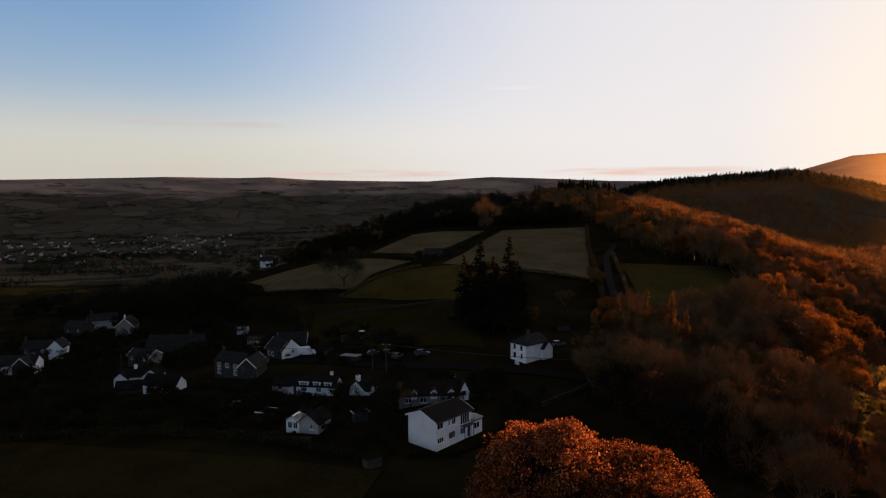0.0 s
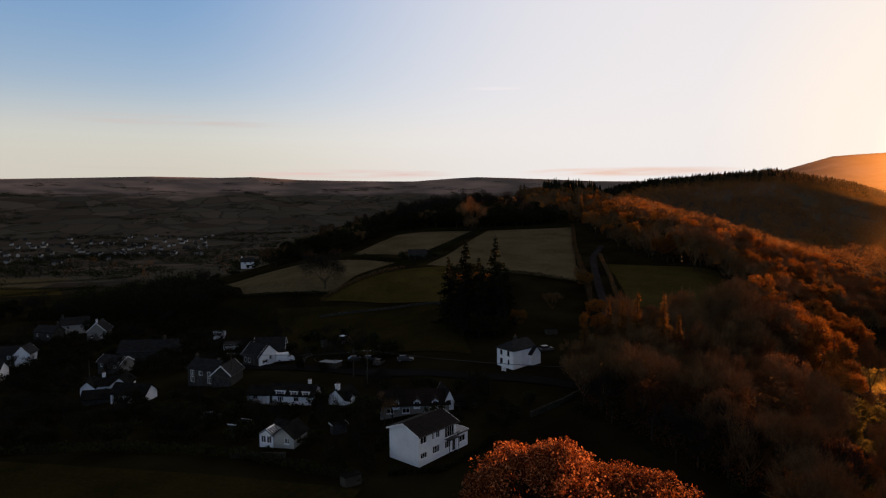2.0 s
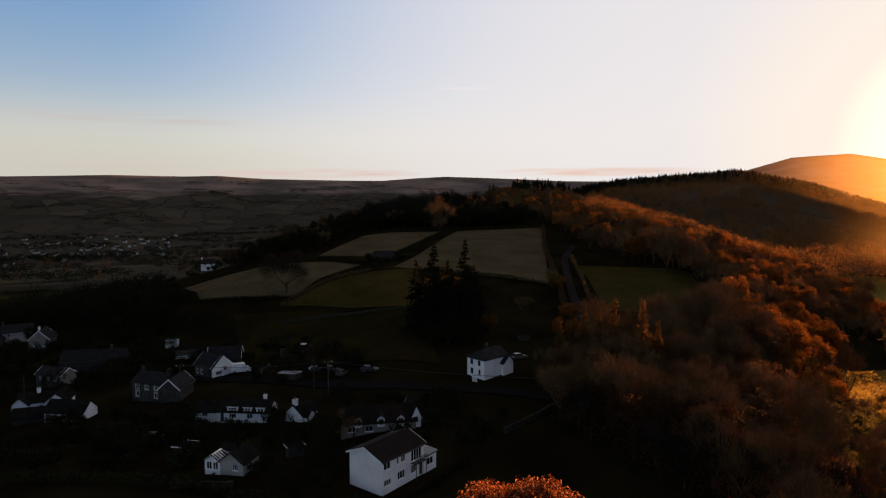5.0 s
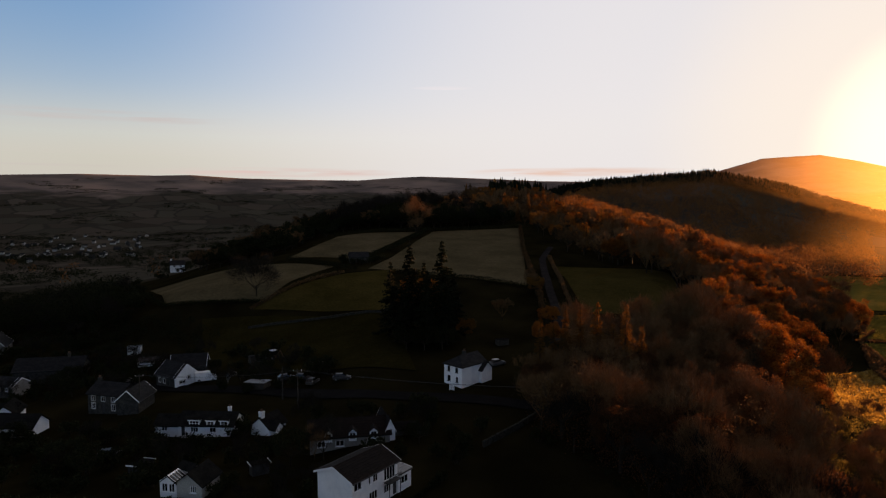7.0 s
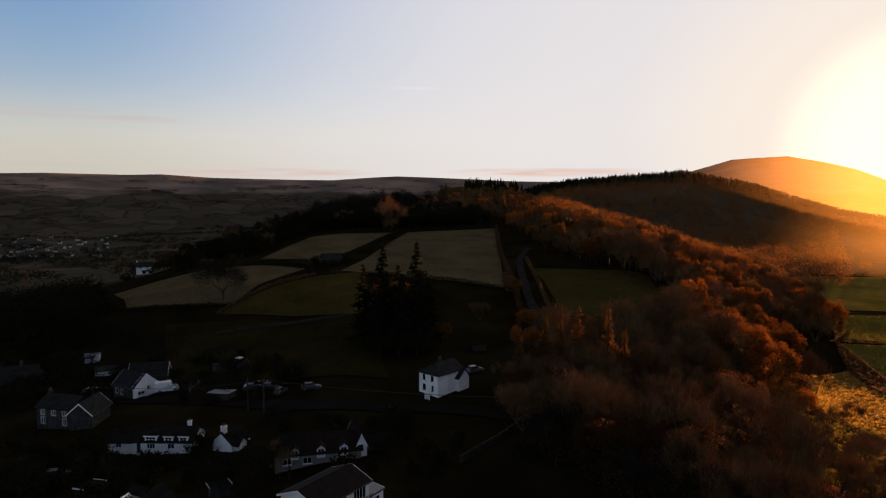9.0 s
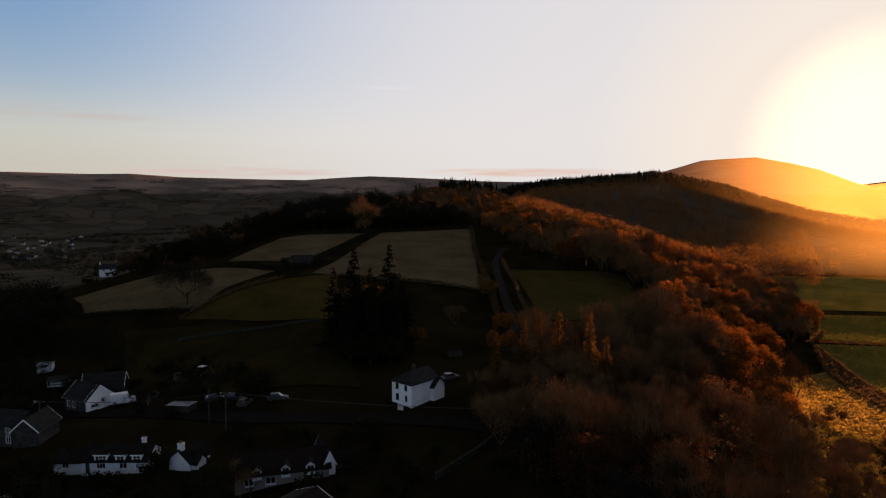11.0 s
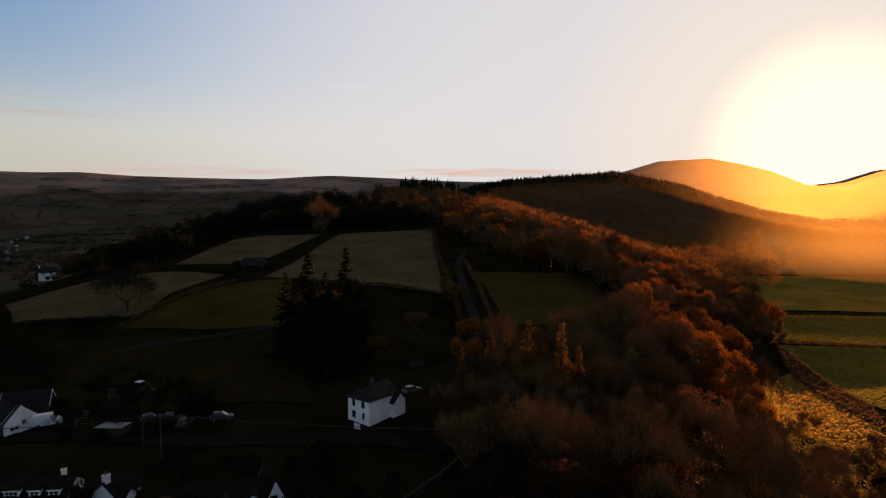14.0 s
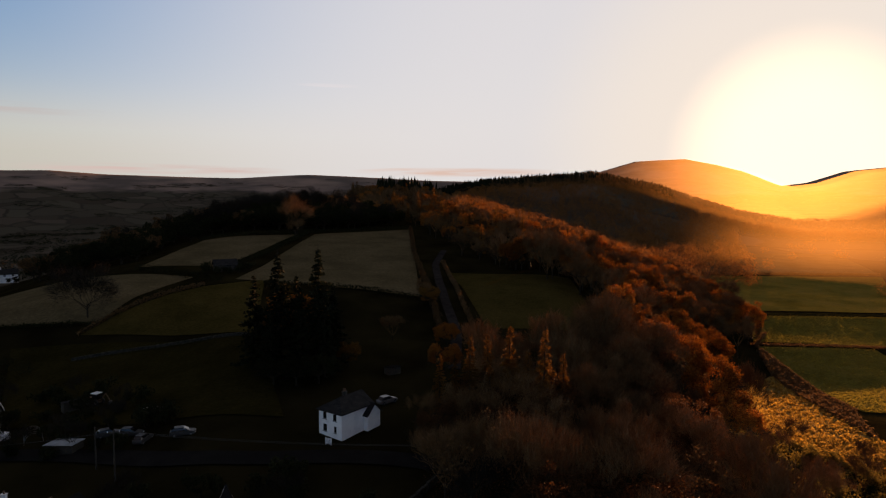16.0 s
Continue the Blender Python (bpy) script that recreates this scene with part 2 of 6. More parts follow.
M_CREAM = surface("cream_render", [(0.3250, 0.3120, 0.2795), (0.3900, 0.3705, 0.3315)], 2.2, 0.85, 0.15, 0.12, vary=0.08)
M_STONE = surface("rubble_stone", [(0.0200, 0.0185, 0.0170), (0.0430, 0.0400, 0.0355), (0.0700, 0.0630, 0.0540)], 0.7, 0.9, 0.7, 0.25, vary=0.12, spec=0.1)
M_SLATE = surface("slate", [(0.0100, 0.0102, 0.0108), (0.0170, 0.0172, 0.0178), (0.0265, 0.0260, 0.0255)], 1.4, 0.85, 0.5, 0.3, stretch=(1, 1, 3), vary=0.2, spec=0.08)
M_TILE = surface("brown_roof_tile", [(0.0060, 0.0040, 0.0036), (0.0095, 0.0060, 0.0052), (0.0140, 0.0086, 0.0074)], 1.2, 0.8, 0.5, 0.3, stretch=(1, 1, 3), vary=0.15, spec=0.08)
M_TIMBER = surface("weathered_timber", [(0.030, 0.024, 0.018), (0.060, 0.047, 0.035)], 1.0, 0.85, 0.4, 0.1, vary=0.2)
M_PAINT = surface("white_gloss_paint", [(0.74, 0.74, 0.74), (0.82, 0.82, 0.81)], 1.5, 0.4, 0.05, 0.1)
M_DARKPAINT = surface("dark_painted_joinery", [(0.02, 0.02, 0.022), (0.04, 0.038, 0.036)], 1.0, 0.5, 0.1, 0.1)
M_METAL = surface("galvanised_sheet", [(0.1400, 0.1450, 0.1500), (0.2100, 0.2100, 0.2150)], 1.5, 0.45, 0.2, 0.2, metal=0.7)
M_VAN = surface("white_van_paint", [(0.74, 0.75, 0.76), (0.80, 0.80, 0.80)], 2, 0.3, 0.02, 0.2, spec=0.5)
M_RUBBER = surface("black_rubber", [(0.015, 0.015, 0.015), (0.03, 0.03, 0.03)], 0.4, 0.8, 0.1, 0.05)
M_SHEET = surface("polythene_sheet", [(0.45, 0.46, 0.47), (0.62, 0.62, 0.62)], 0.8, 0.35, 0.3, 0.2)
M_CLAY = surface("clay_pot", [(0.1120, 0.0520, 0.0300), (0.1440, 0.0760, 0.0440)], 0.4, 0.8, 0.1, 0.05)
M_GLASS = glazing("window_glass")
M_BARK = surface("bark", [(0.020, 0.015, 0.011), (0.042, 0.032, 0.023)], 0.8, 0.95, 0.5, 0.1, space="Object", vary=0.25, spec=0.05)
M_TWIG = surface("bare_twigs", [(0.090, 0.049, 0.024), (0.180, 0.097, 0.045)], 1.5, 0.95, 0.0, 0.3, space="Object", vary=0.35, spec=0.0)
M_DARKTWIG = surface("dark_twigs", [(0.012, 0.010, 0.008), (0.030, 0.024, 0.019)], 1.5, 0.95, 0.0, 0.3, space="Object", vary=0.3, spec=0.0)
M_OAK = leafage("oak_leaves", [(0.0202, 0.0081, 0.0045), (0.0706, 0.0151, 0.0067), (0.2419, 0.0607, 0.0157), (0.4637, 0.1721, 0.0784), (0.0706, 0.0162, 0.0067), (0.1714, 0.0405, 0.0112)], 0.3)
M_AUTUMN = leafage("autumn_leaves", [(0.0740, 0.0251, 0.0087), (0.2345, 0.0684, 0.0134), (0.3332, 0.1195, 0.0192), (0.1480, 0.0454, 0.0115)], 0.15, vary=0.45)
M_LARCH = leafage("larch_needles", [(0.080, 0.035, 0.009), (0.145, 0.064, 0.014), (0.11, 0.044, 0.010)], 0.3, vary=0.35)
M_FIR = leafage("fir_needles", [(0.005, 0.007, 0.004), (0.010, 0.013, 0.006), (0.016, 0.018, 0.008)], 0.15)
M_OLIVE = leafage("olive_scrub", [(0.034, 0.028, 0.009), (0.080, 0.060, 0.017), (0.135, 0.093, 0.024)], 0.5, 0.35)
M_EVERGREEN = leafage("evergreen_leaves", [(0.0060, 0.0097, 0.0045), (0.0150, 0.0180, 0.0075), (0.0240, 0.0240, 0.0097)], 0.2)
M_DULL = leafage("withered_leaves", [(0.0500, 0.0300, 0.0160), (0.0875, 0.0504, 0.0248), (0.1250, 0.0672, 0.0286)], 0.3, 0.35)
M_BROWN = leafage("brown_leaves", [(0.030, 0.014, 0.008), (0.065, 0.028, 0.013), (0.105, 0.042, 0.016), (0.045, 0.021, 0.011)], 0.2, 0.35)
M_RUSSET = leafage("russet_wood", [(0.1377, 0.0593, 0.0216), (0.2430, 0.0936, 0.0288), (0.3240, 0.1326, 0.0389)], 0.25, 0.3)
M_GRASS = leafage("grass_blades", [(0.1445, 0.1200, 0.0240), (0.1785, 0.1470, 0.0288), (0.2125, 0.1620, 0.0324)], 0.55, 0.1)
M_STRAW = leafage("straw_grass", [(0.20, 0.115, 0.028), (0.32, 0.185, 0.042), (0.42, 0.25, 0.055)], 0.5, 0.1)
# stone of the dry walls, darker than the house stone
M_WALLSTONE = surface("dark_wall_stone", [(0.016, 0.016, 0.012), (0.035, 0.034, 0.028), (0.055, 0.052, 0.045)], 0.7, 0.95, 0.7, 0.25, spec=0.0)
# a darker slate tone for some of the roofs
M_DARKROOF = surface("dark_slate", [(0.007, 0.007, 0.007), (0.013, 0.013, 0.012), (0.020, 0.019, 0.016)], 1.4, 0.95, 0.5, 0.3, spec=0.0)
M_PEBBLE = surface("grey_pebbledash", [(0.1690, 0.1560, 0.1430), (0.2470, 0.2275, 0.2080)], 1.6, 0.9, 0.4, 0.12, vary=0.05, spec=0.1)
M_OLIVEGRASS = surface("olive_pasture", [(0.0297, 0.0228, 0.0066), (0.0416, 0.0314, 0.0095), (0.0554, 0.0399, 0.0123)], 14, 0.95, 0.5, 0.7, spec=0.0)
# ---- the lie of the land ----
def smooth(t):
    t = np.clip(t, 0.0, 1.0)
    return t * t * (3 - 2 * t)


def wave(x, y, scale, seed):
    """Gentle unevenness from a few crossed waves."""
    u, v = np.asarray(x) / scale, np.asarray(y) / scale
    return (np.sin(u * 1.3 + 2.1 * np.sin(v * 0.7 + seed) + seed) + np.sin(v * 1.7 + 1.7 * np.sin(u * 0.9 - seed) + 2 * seed)
            + 0.5 * np.sin(u * 3.1 - v * 2.3 + 3 * seed) + 0.5 * np.sin(u * 2.2 + v * 3.7 - seed)) / 3


HILL = ([-400, 0, 100, 150, 180, 210, 250, 300, 400, 500, 600, 700, 900, 1200], [-4, -2, 0, 2, 3.5, 6, 12, 15, 24, 33, 43, 46, 25, -10])
PLAIN = ([-400, 100, 200, 260, 470, 1000, 1600], [-6, -9, -13, -16, -24, -50, -80])
VALE = ([-400, 0, 150, 200, 290, 400, 700, 1200], [-4, -7, -13, -16, -11, -6, -3, 4])
FAR_CREST = ([-180, -45, -37, -31, -25.5, -20, -17.4, -13.5, -6.5, -3.5, 0, 2.2, 5, 8.6, 12.6, 20, 26, 27.4, 30.5, 32, 34.5, 37, 39, 41.6, 43.4, 45.8, 49, 60, 180],
             [0.02, 0.03, 0.0285, 0.032, 0.0353, 0.0345, 0.036, 0.032, 0.0302, 0.030, 0.0345, 0.0365, 0.035, 0.0325, 0.029, 0.027, 0.032, 0.0425, 0.0585, 0.060, 0.0615, 0.052, 0.042, 0.0215, 0.0255, 0.0405, 0.046, 0.045, 0.02])
RIDGE = ([-20, 4, 9, 13, 19.7, 24, 26.7, 31.4, 38, 42, 70], [0, 22, 46, 62, 73, 79, 83, 63, 17, 0, 0])


def ground(x, y):
    """Height of the ground: the village shelf, the field hill behind it, the vales on both sides and the far hills."""
    x, y = np.asarray(x, float), np.asarray(y, float)
    r, az = np.hypot(x, y), np.degrees(np.arctan2(x, y))
    hill = np.interp(y, *HILL)
    low_l, high_l = np.interp(y, [100, 200, 260, 470, 1000], [-200, -155, -170, -235, -300]), np.interp(y, [100, 200, 260, 400, 545, 700], [10, 10, -40, 0, 60, 80])
    high_r, low_r = np.interp(y, [0, 100, 150, 200, 280, 400, 600], [40, 30, 60, 75, 110, 130, 110]), np.interp(y, [0, 100, 150, 200, 280, 400, 600], [110, 110, 120, 150, 200, 270, 330])
    left, right = smooth((x - low_l) / (high_l - low_l)), smooth((low_r - x) / (low_r - high_r))
    plain, vale = np.interp(y, *PLAIN), np.interp(y, *VALE)
    near = plain + (hill - plain) * left
    near = np.where(x > 0, vale + (near - vale) * right, near) + 0.35 * wave(x, y, 23, 1)
    # the village lies in a shallow hollow
    near = near - 2.8 * smooth((2 - x) / 24) * smooth((y - 106) / 20) * (1 - smooth((y - 205) / 50)) * (1 - 0.5 * smooth((-90 - x) / 60))
    side = smooth((az - 2) / 16)
    floor = np.interp(r, [700, 1000, 1600, 2600], [-35, -50, -80, -76]) * (1 - side) + np.interp(r, [700, 1000, 1600, 2600], [0, -4, 0, 14]) * side
    floor = floor + np.interp(az, *RIDGE) * np.exp(-((r - 1200) / np.where(r < 1200, 430, 260)) ** 2)
    crest_r = 4500 - 350 * smooth((az - 20) / 8)
    crest = 41 + crest_r * np.interp(az, *FAR_CREST)
    climb = np.clip((r - 2500) / (crest_r - 2500), 0, 1)
    far = floor + (crest - floor) * climb ** 1.25 + 14 * wave(x, y, 260, 3) * np.sin(np.pi * climb) + 5 * wave(x, y, 90, 5) * np.sin(np.pi * climb)
    far = np.where(r > crest_r, crest - (r - crest_r) * 0.1, far)
    t = smooth((r - 640) / 330)
    return near * (1 - t) + far * t


def height(x, y):
    return float(ground(x, y))


def mesh_from(name, verts, faces, mats):
    me = bpy.data.meshes.new(name)
    me.from_pydata([tuple(v) for v in verts], [], [tuple(f) for f in faces])
    for m in mats if isinstance(mats, (list, tuple)) else [mats]:
        me.materials.append(m)
    me.update()
    return me


def put(name, me, parent=None, label=""):
    ob = new(name, me)
    ob.parent = parent
    if label:
        tagged(ob, label)
    return ob


def sheet(name, grid, mat, smooth_shade=True):
    """A mesh from a grid of points (rows, columns, 3)."""
    a, b = grid.shape[:2]
    i = np.arange(a * b).reshape(a, b)
    f = np.stack([i[:-1, :-1], i[:-1, 1:], i[1:, 1:], i[1:, :-1]], -1).reshape(-1, 4)
    me = mesh_from(name, grid.reshape(-1, 3).tolist(), f.tolist(), mat)
    if smooth_shade:
        me.polygons.foreach_set("use_smooth", [True] * len(me.polygons))
    return me


# ground: one sheet, finer in front of the camera's way, out past the far hills
angles = np.radians(np.concatenate([np.arange(-180, -46, 4.0), np.arange(-46, 62, 0.4), np.linspace(62, 180, 31)]))
rings = np.concatenate([[0.002], np.geomspace(4, 4950, 380)])
gx, gy = 8 + rings[None, :] * np.sin(angles)[:, None], 0 + rings[None, :] * np.cos(angles)[:, None]
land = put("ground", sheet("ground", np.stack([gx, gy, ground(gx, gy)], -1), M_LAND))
tagged(land, "rolling farmland and moor hills at dusk", "ground", kind="structure")


def haze_film(name, amount, *fades):
    """Film for an added haze sheet: most light passes straight, a little is bent forwards, tinted gold."""
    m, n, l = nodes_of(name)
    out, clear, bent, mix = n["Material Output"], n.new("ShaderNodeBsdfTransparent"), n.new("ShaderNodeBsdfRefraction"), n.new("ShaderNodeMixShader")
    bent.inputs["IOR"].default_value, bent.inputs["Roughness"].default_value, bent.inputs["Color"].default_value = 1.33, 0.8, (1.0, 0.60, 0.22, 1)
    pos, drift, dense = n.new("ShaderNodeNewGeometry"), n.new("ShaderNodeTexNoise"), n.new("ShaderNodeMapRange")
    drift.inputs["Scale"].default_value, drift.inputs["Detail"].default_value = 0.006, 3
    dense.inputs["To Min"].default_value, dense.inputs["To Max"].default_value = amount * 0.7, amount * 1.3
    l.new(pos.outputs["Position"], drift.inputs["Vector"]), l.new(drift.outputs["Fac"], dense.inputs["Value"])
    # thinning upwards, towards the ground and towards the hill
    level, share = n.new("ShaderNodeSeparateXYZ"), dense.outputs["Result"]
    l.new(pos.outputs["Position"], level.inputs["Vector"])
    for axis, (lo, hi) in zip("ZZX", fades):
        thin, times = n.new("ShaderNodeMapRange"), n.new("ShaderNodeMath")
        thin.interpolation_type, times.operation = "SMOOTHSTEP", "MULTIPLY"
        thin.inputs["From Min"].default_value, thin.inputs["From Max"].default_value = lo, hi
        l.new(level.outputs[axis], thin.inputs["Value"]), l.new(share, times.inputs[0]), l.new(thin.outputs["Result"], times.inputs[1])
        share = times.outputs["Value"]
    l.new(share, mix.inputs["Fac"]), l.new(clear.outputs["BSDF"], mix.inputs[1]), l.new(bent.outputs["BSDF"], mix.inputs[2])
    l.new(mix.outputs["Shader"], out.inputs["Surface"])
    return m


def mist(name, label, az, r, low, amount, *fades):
    """An added translucent sheet across the side valley, below the skyline, standing in for the hazy sun glow."""
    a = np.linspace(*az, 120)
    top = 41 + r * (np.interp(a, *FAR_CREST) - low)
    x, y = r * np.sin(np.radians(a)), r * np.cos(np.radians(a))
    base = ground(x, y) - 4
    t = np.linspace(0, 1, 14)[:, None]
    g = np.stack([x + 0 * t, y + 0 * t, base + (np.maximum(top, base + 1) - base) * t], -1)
    return tagged(put(name, sheet(name, g, haze_film(name, amount, *fades))), label, "mist", kind="stuff")


# see-through sheets added to veil the backlit slopes with the sun's glow
mist("evening_mist", "added translucent sheet for the golden haze glow before the mountain", (15, 64), 1480, 0.0015, 0.0085, (600, 0), (-40, 20), (380, 560))
mist("ridge_mist", "added translucent sheet for the warm haze glow before the wooded ridge", (19, 64), 900, 0.004, 0.0022, (600, 0), (-60, 60), (300, 600))
mist("valley_mist", "added translucent sheet for the haze glow over the side valley woods", (32, 64), 490, 0.045, 0.006, (44, 12), (-14, 16), (255, 345))


def draped(name, quad, mat, label, category, lift=0.22, cells=26):
    """A patch laid over the ground between four corners."""
    s, t = np.meshgrid(np.linspace(0, 1, cells), np.linspace(0, 1, cells))
    c = np.array(quad, float)
    p = c[0] * ((1 - s) * (1 - t))[..., None] + c[1] * (s * (1 - t))[..., None] + c[2] * (s * t)[..., None] + c[3] * ((1 - s) * t)[..., None]
    g = np.concatenate([p, (ground(p[..., 0], p[..., 1]) + lift)[..., None]], -1)
    return tagged(put(name, sheet(name, g, mat)), label, category, kind="structure")


def strip(name, line, width, mat, label, category, lift=0.3):
    """A road or track along a line of points, rounded at the bends."""
    p = np.array(line, float)
    d = np.r_[0, np.cumsum(np.hypot(*np.diff(p, axis=0).T))]
    u = np.linspace(0, d[-1], max(8, int(d[-1] / 2.5)))
    c = np.stack([np.interp(u, d, p[:, 0]), np.interp(u, d, p[:, 1])], -1)
    for _ in range(6):
        c[1:-1] = (c[:-2] + 2 * c[1:-1] + c[2:]) / 4
    n = np.gradient(c, axis=0)
    n = np.stack([n[:, 1], -n[:, 0]], -1) / np.hypot(*n.T)[:, None]
    g = np.stack([c + n * width * k for k in (-0.5, -0.17, 0.17, 0.5)], 1)
    z = ground(g[..., 0], g[..., 1]) + lift + np.array([-0.08, 0.02, 0.02, -0.08])
    return tagged(put(name, sheet(name, np.concatenate([g, z[..., None]], -1), mat)), label, category, kind="structure")


draped("field_1", [(-116, 338), (-20, 281), (-39, 234), (-76, 247)], M_PALE, "pale grazed pasture on the hill slope", "field")
draped("field_2", [(-42, 229), (-15, 262), (4, 272), (3, 215)], M_OLIVEGRASS, "dull green pasture below a hedge", "field")
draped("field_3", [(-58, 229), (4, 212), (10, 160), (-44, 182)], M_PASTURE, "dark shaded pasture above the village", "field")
draped("field_4", [(-44, 310), (-28, 378), (17, 386), (-12, 302)], M_PALE, "sloping pasture below the ridge wood", "field")
draped("field_5", [(-6, 274), (26, 386), (80, 400), (52, 241)], M_PALE, "pale upper pasture beside the lane", "field")
draped("field_6", [(64, 210), (71, 278), (114, 264), (98, 204)], M_OLIVEGRASS, "small pasture between lane and wood", "field")
draped("field_7", [(118, 172), (134, 204), (163, 216), (142, 160)], M_TUSSOCK, "sunlit tussocky golden meadow", "field")
draped("field_12", [(122, 148), (118, 172), (142, 160), (136, 138)], M_TUSSOCK, "foot of the golden meadow", "field")
draped("field_8", [(142, 160), (163, 216), (180, 243), (158, 181)], M_BRACKEN, "strip of brown bracken beside a wall", "field")
draped("field_9", [(160, 180), (182, 246), (224, 234), (196, 160)], M_GREEN, "green pasture in the side valley", "field")
draped("field_10", [(186, 252), (217, 291), (285, 275), (232, 236)], M_GREEN, "green pasture beyond a hedge", "field")
draped("field_13", [(222, 300), (262, 398), (384, 372), (296, 282)], M_GREEN, "hazy green pasture further up the side valley", "field")
draped("field_14", [(268, 408), (330, 540), (480, 500), (392, 382)], M_PALE, "dull pasture at the head of the side valley", "field")
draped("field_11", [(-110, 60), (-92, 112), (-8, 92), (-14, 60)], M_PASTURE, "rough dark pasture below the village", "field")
draped("field_15", [(-390, 470), (-305, 466), (-345, 580), (-470, 590)], M_PALE, "pale field on the valley floor", "field")
draped("field_16", [(-300, 410), (-262, 430), (-290, 470), (-372, 452)], M_OLIVEGRASS, "dull field on the valley floor", "field")
strip("lane", [(82, 330), (70, 297), (62, 256), (58, 231), (55, 208), (47, 181)], 2.9, M_LANE, "narrow worn lane climbing between hedges", "lane")
strip("road", [(-77.4, 191.9), (-48.8, 171.0), (-18.3, 159.0), (-6.2, 149.3), (6, 144.5), (14, 144), (26, 141), (40, 132)], 4.5, M_ASPHALT, "village road with worn tarmac", "road")


# ---- houses ----
def boxes(list_of):
    """Vertices and faces of axis-aligned boxes (x0, x1, y0, y1, z0, z1)."""
    v, f = [], []
    for x0, x1, y0, y1, z0, z1 in list_of:
        k = len(v)
        v += [(x0, y0, z0), (x1, y0, z0), (x1, y1, z0), (x0, y1, z0), (x0, y0, z1), (x1, y0, z1), (x1, y1, z1), (x0, y1, z1)]
        f += [(k, k + 3, k + 2, k + 1), (k + 4, k + 5, k + 6, k + 7), (k, k + 1, k + 5, k + 4), (k + 1, k + 2, k + 6, k + 5), (k + 2, k + 3, k + 7, k + 6), (k + 3, k, k + 4, k + 7)]
    return v, f


def moved(v, m):
    return [tuple(m @ Vector(p)) for p in v]


def prism(outline, y0, y1):
    """A solid with the given outline in x and z, from y0 to y1."""
    n = len(outline)
    v = [(x, y0, z) for x, z in outline] + [(x, y1, z) for x, z in outline]
    f = [tuple(range(n)), tuple(range(2 * n - 1, n - 1, -1))] + [(i, i + n, (i + 1) % n + n, (i + 1) % n) for i in range(n)]
    return v, f


def wall_panel(width, tall, holes, thick=0.3):
    """A wall from x = 0 to width, its outer face at y = 0, with openings (x0, x1, z0, z1) cut through."""
    xs, zs = sorted({0, width, *(h[0] for h in holes), *(h[1] for h in holes)}), sorted({-0.8, tall, *(h[2] for h in holes), *(h[3] for h in holes)})
    return grid_slab(xs, zs, lambda x, z: not any(h[0] < x < h[1] and h[2] < z < h[3] for h in holes), 0, thick)


def grid_slab(xs, zs, solid, y0, y1):
    """One connected slab between y0 and y1 over the cells of a grid for which solid(x, z) holds."""
    v, f, seen = [], [], {}

    def at(i, j, y):
        if (i, j, y) not in seen:
            seen[i, j, y] = len(v)
            v.append((xs[i], y, zs[j]))
        return seen[i, j, y]

    def full(i, j):
        return 0 <= i < len(xs) - 1 and 0 <= j < len(zs) - 1 and solid((xs[i] + xs[i + 1]) / 2, (zs[j] + zs[j + 1]) / 2)

    for i in range(len(xs) - 1):
        for j in range(len(zs) - 1):
            if not full(i, j):
                continue
            f.append((at(i, j, y0), at(i + 1, j, y0), at(i + 1, j + 1, y0), at(i, j + 1, y0)))
            f.append((at(i, j, y1), at(i, j + 1, y1), at(i + 1, j + 1, y1), at(i + 1, j, y1)))
            for di, dj, p, q in ((-1, 0, (i, j), (i, j + 1)), (1, 0, (i + 1, j + 1), (i + 1, j)), (0, -1, (i + 1, j), (i, j)), (0, 1, (i, j + 1), (i + 1, j + 1))):
                if not full(i + di, j + dj):
                    f.append((at(*p, y0), at(*q, y0), at(*q, y1), at(*p, y1)))
    return v, f


def window_bars(w, h, lights, rows=1):
    """A window's frame with its mullions and transoms, in one piece."""
    t = 0.07
    xb = [(0, t), (w - t, w)] + [(w * i / lights - 0.035, w * i / lights + 0.035) for i in range(1, lights)]
    zb = [(0, t), (h - t, h)] + [(h * i / rows - 0.03, h * i / rows + 0.03) for i in range(1, rows)]
    xs, zs = sorted({round(q, 4) for p in xb for q in p}), sorted({round(q, 4) for p in zb for q in p})
    return grid_slab(xs, zs, lambda x, z: any(p[0] < x < p[1] for p in xb) or any(p[0] < z < p[1] for p in zb), 0.06, 0.13)


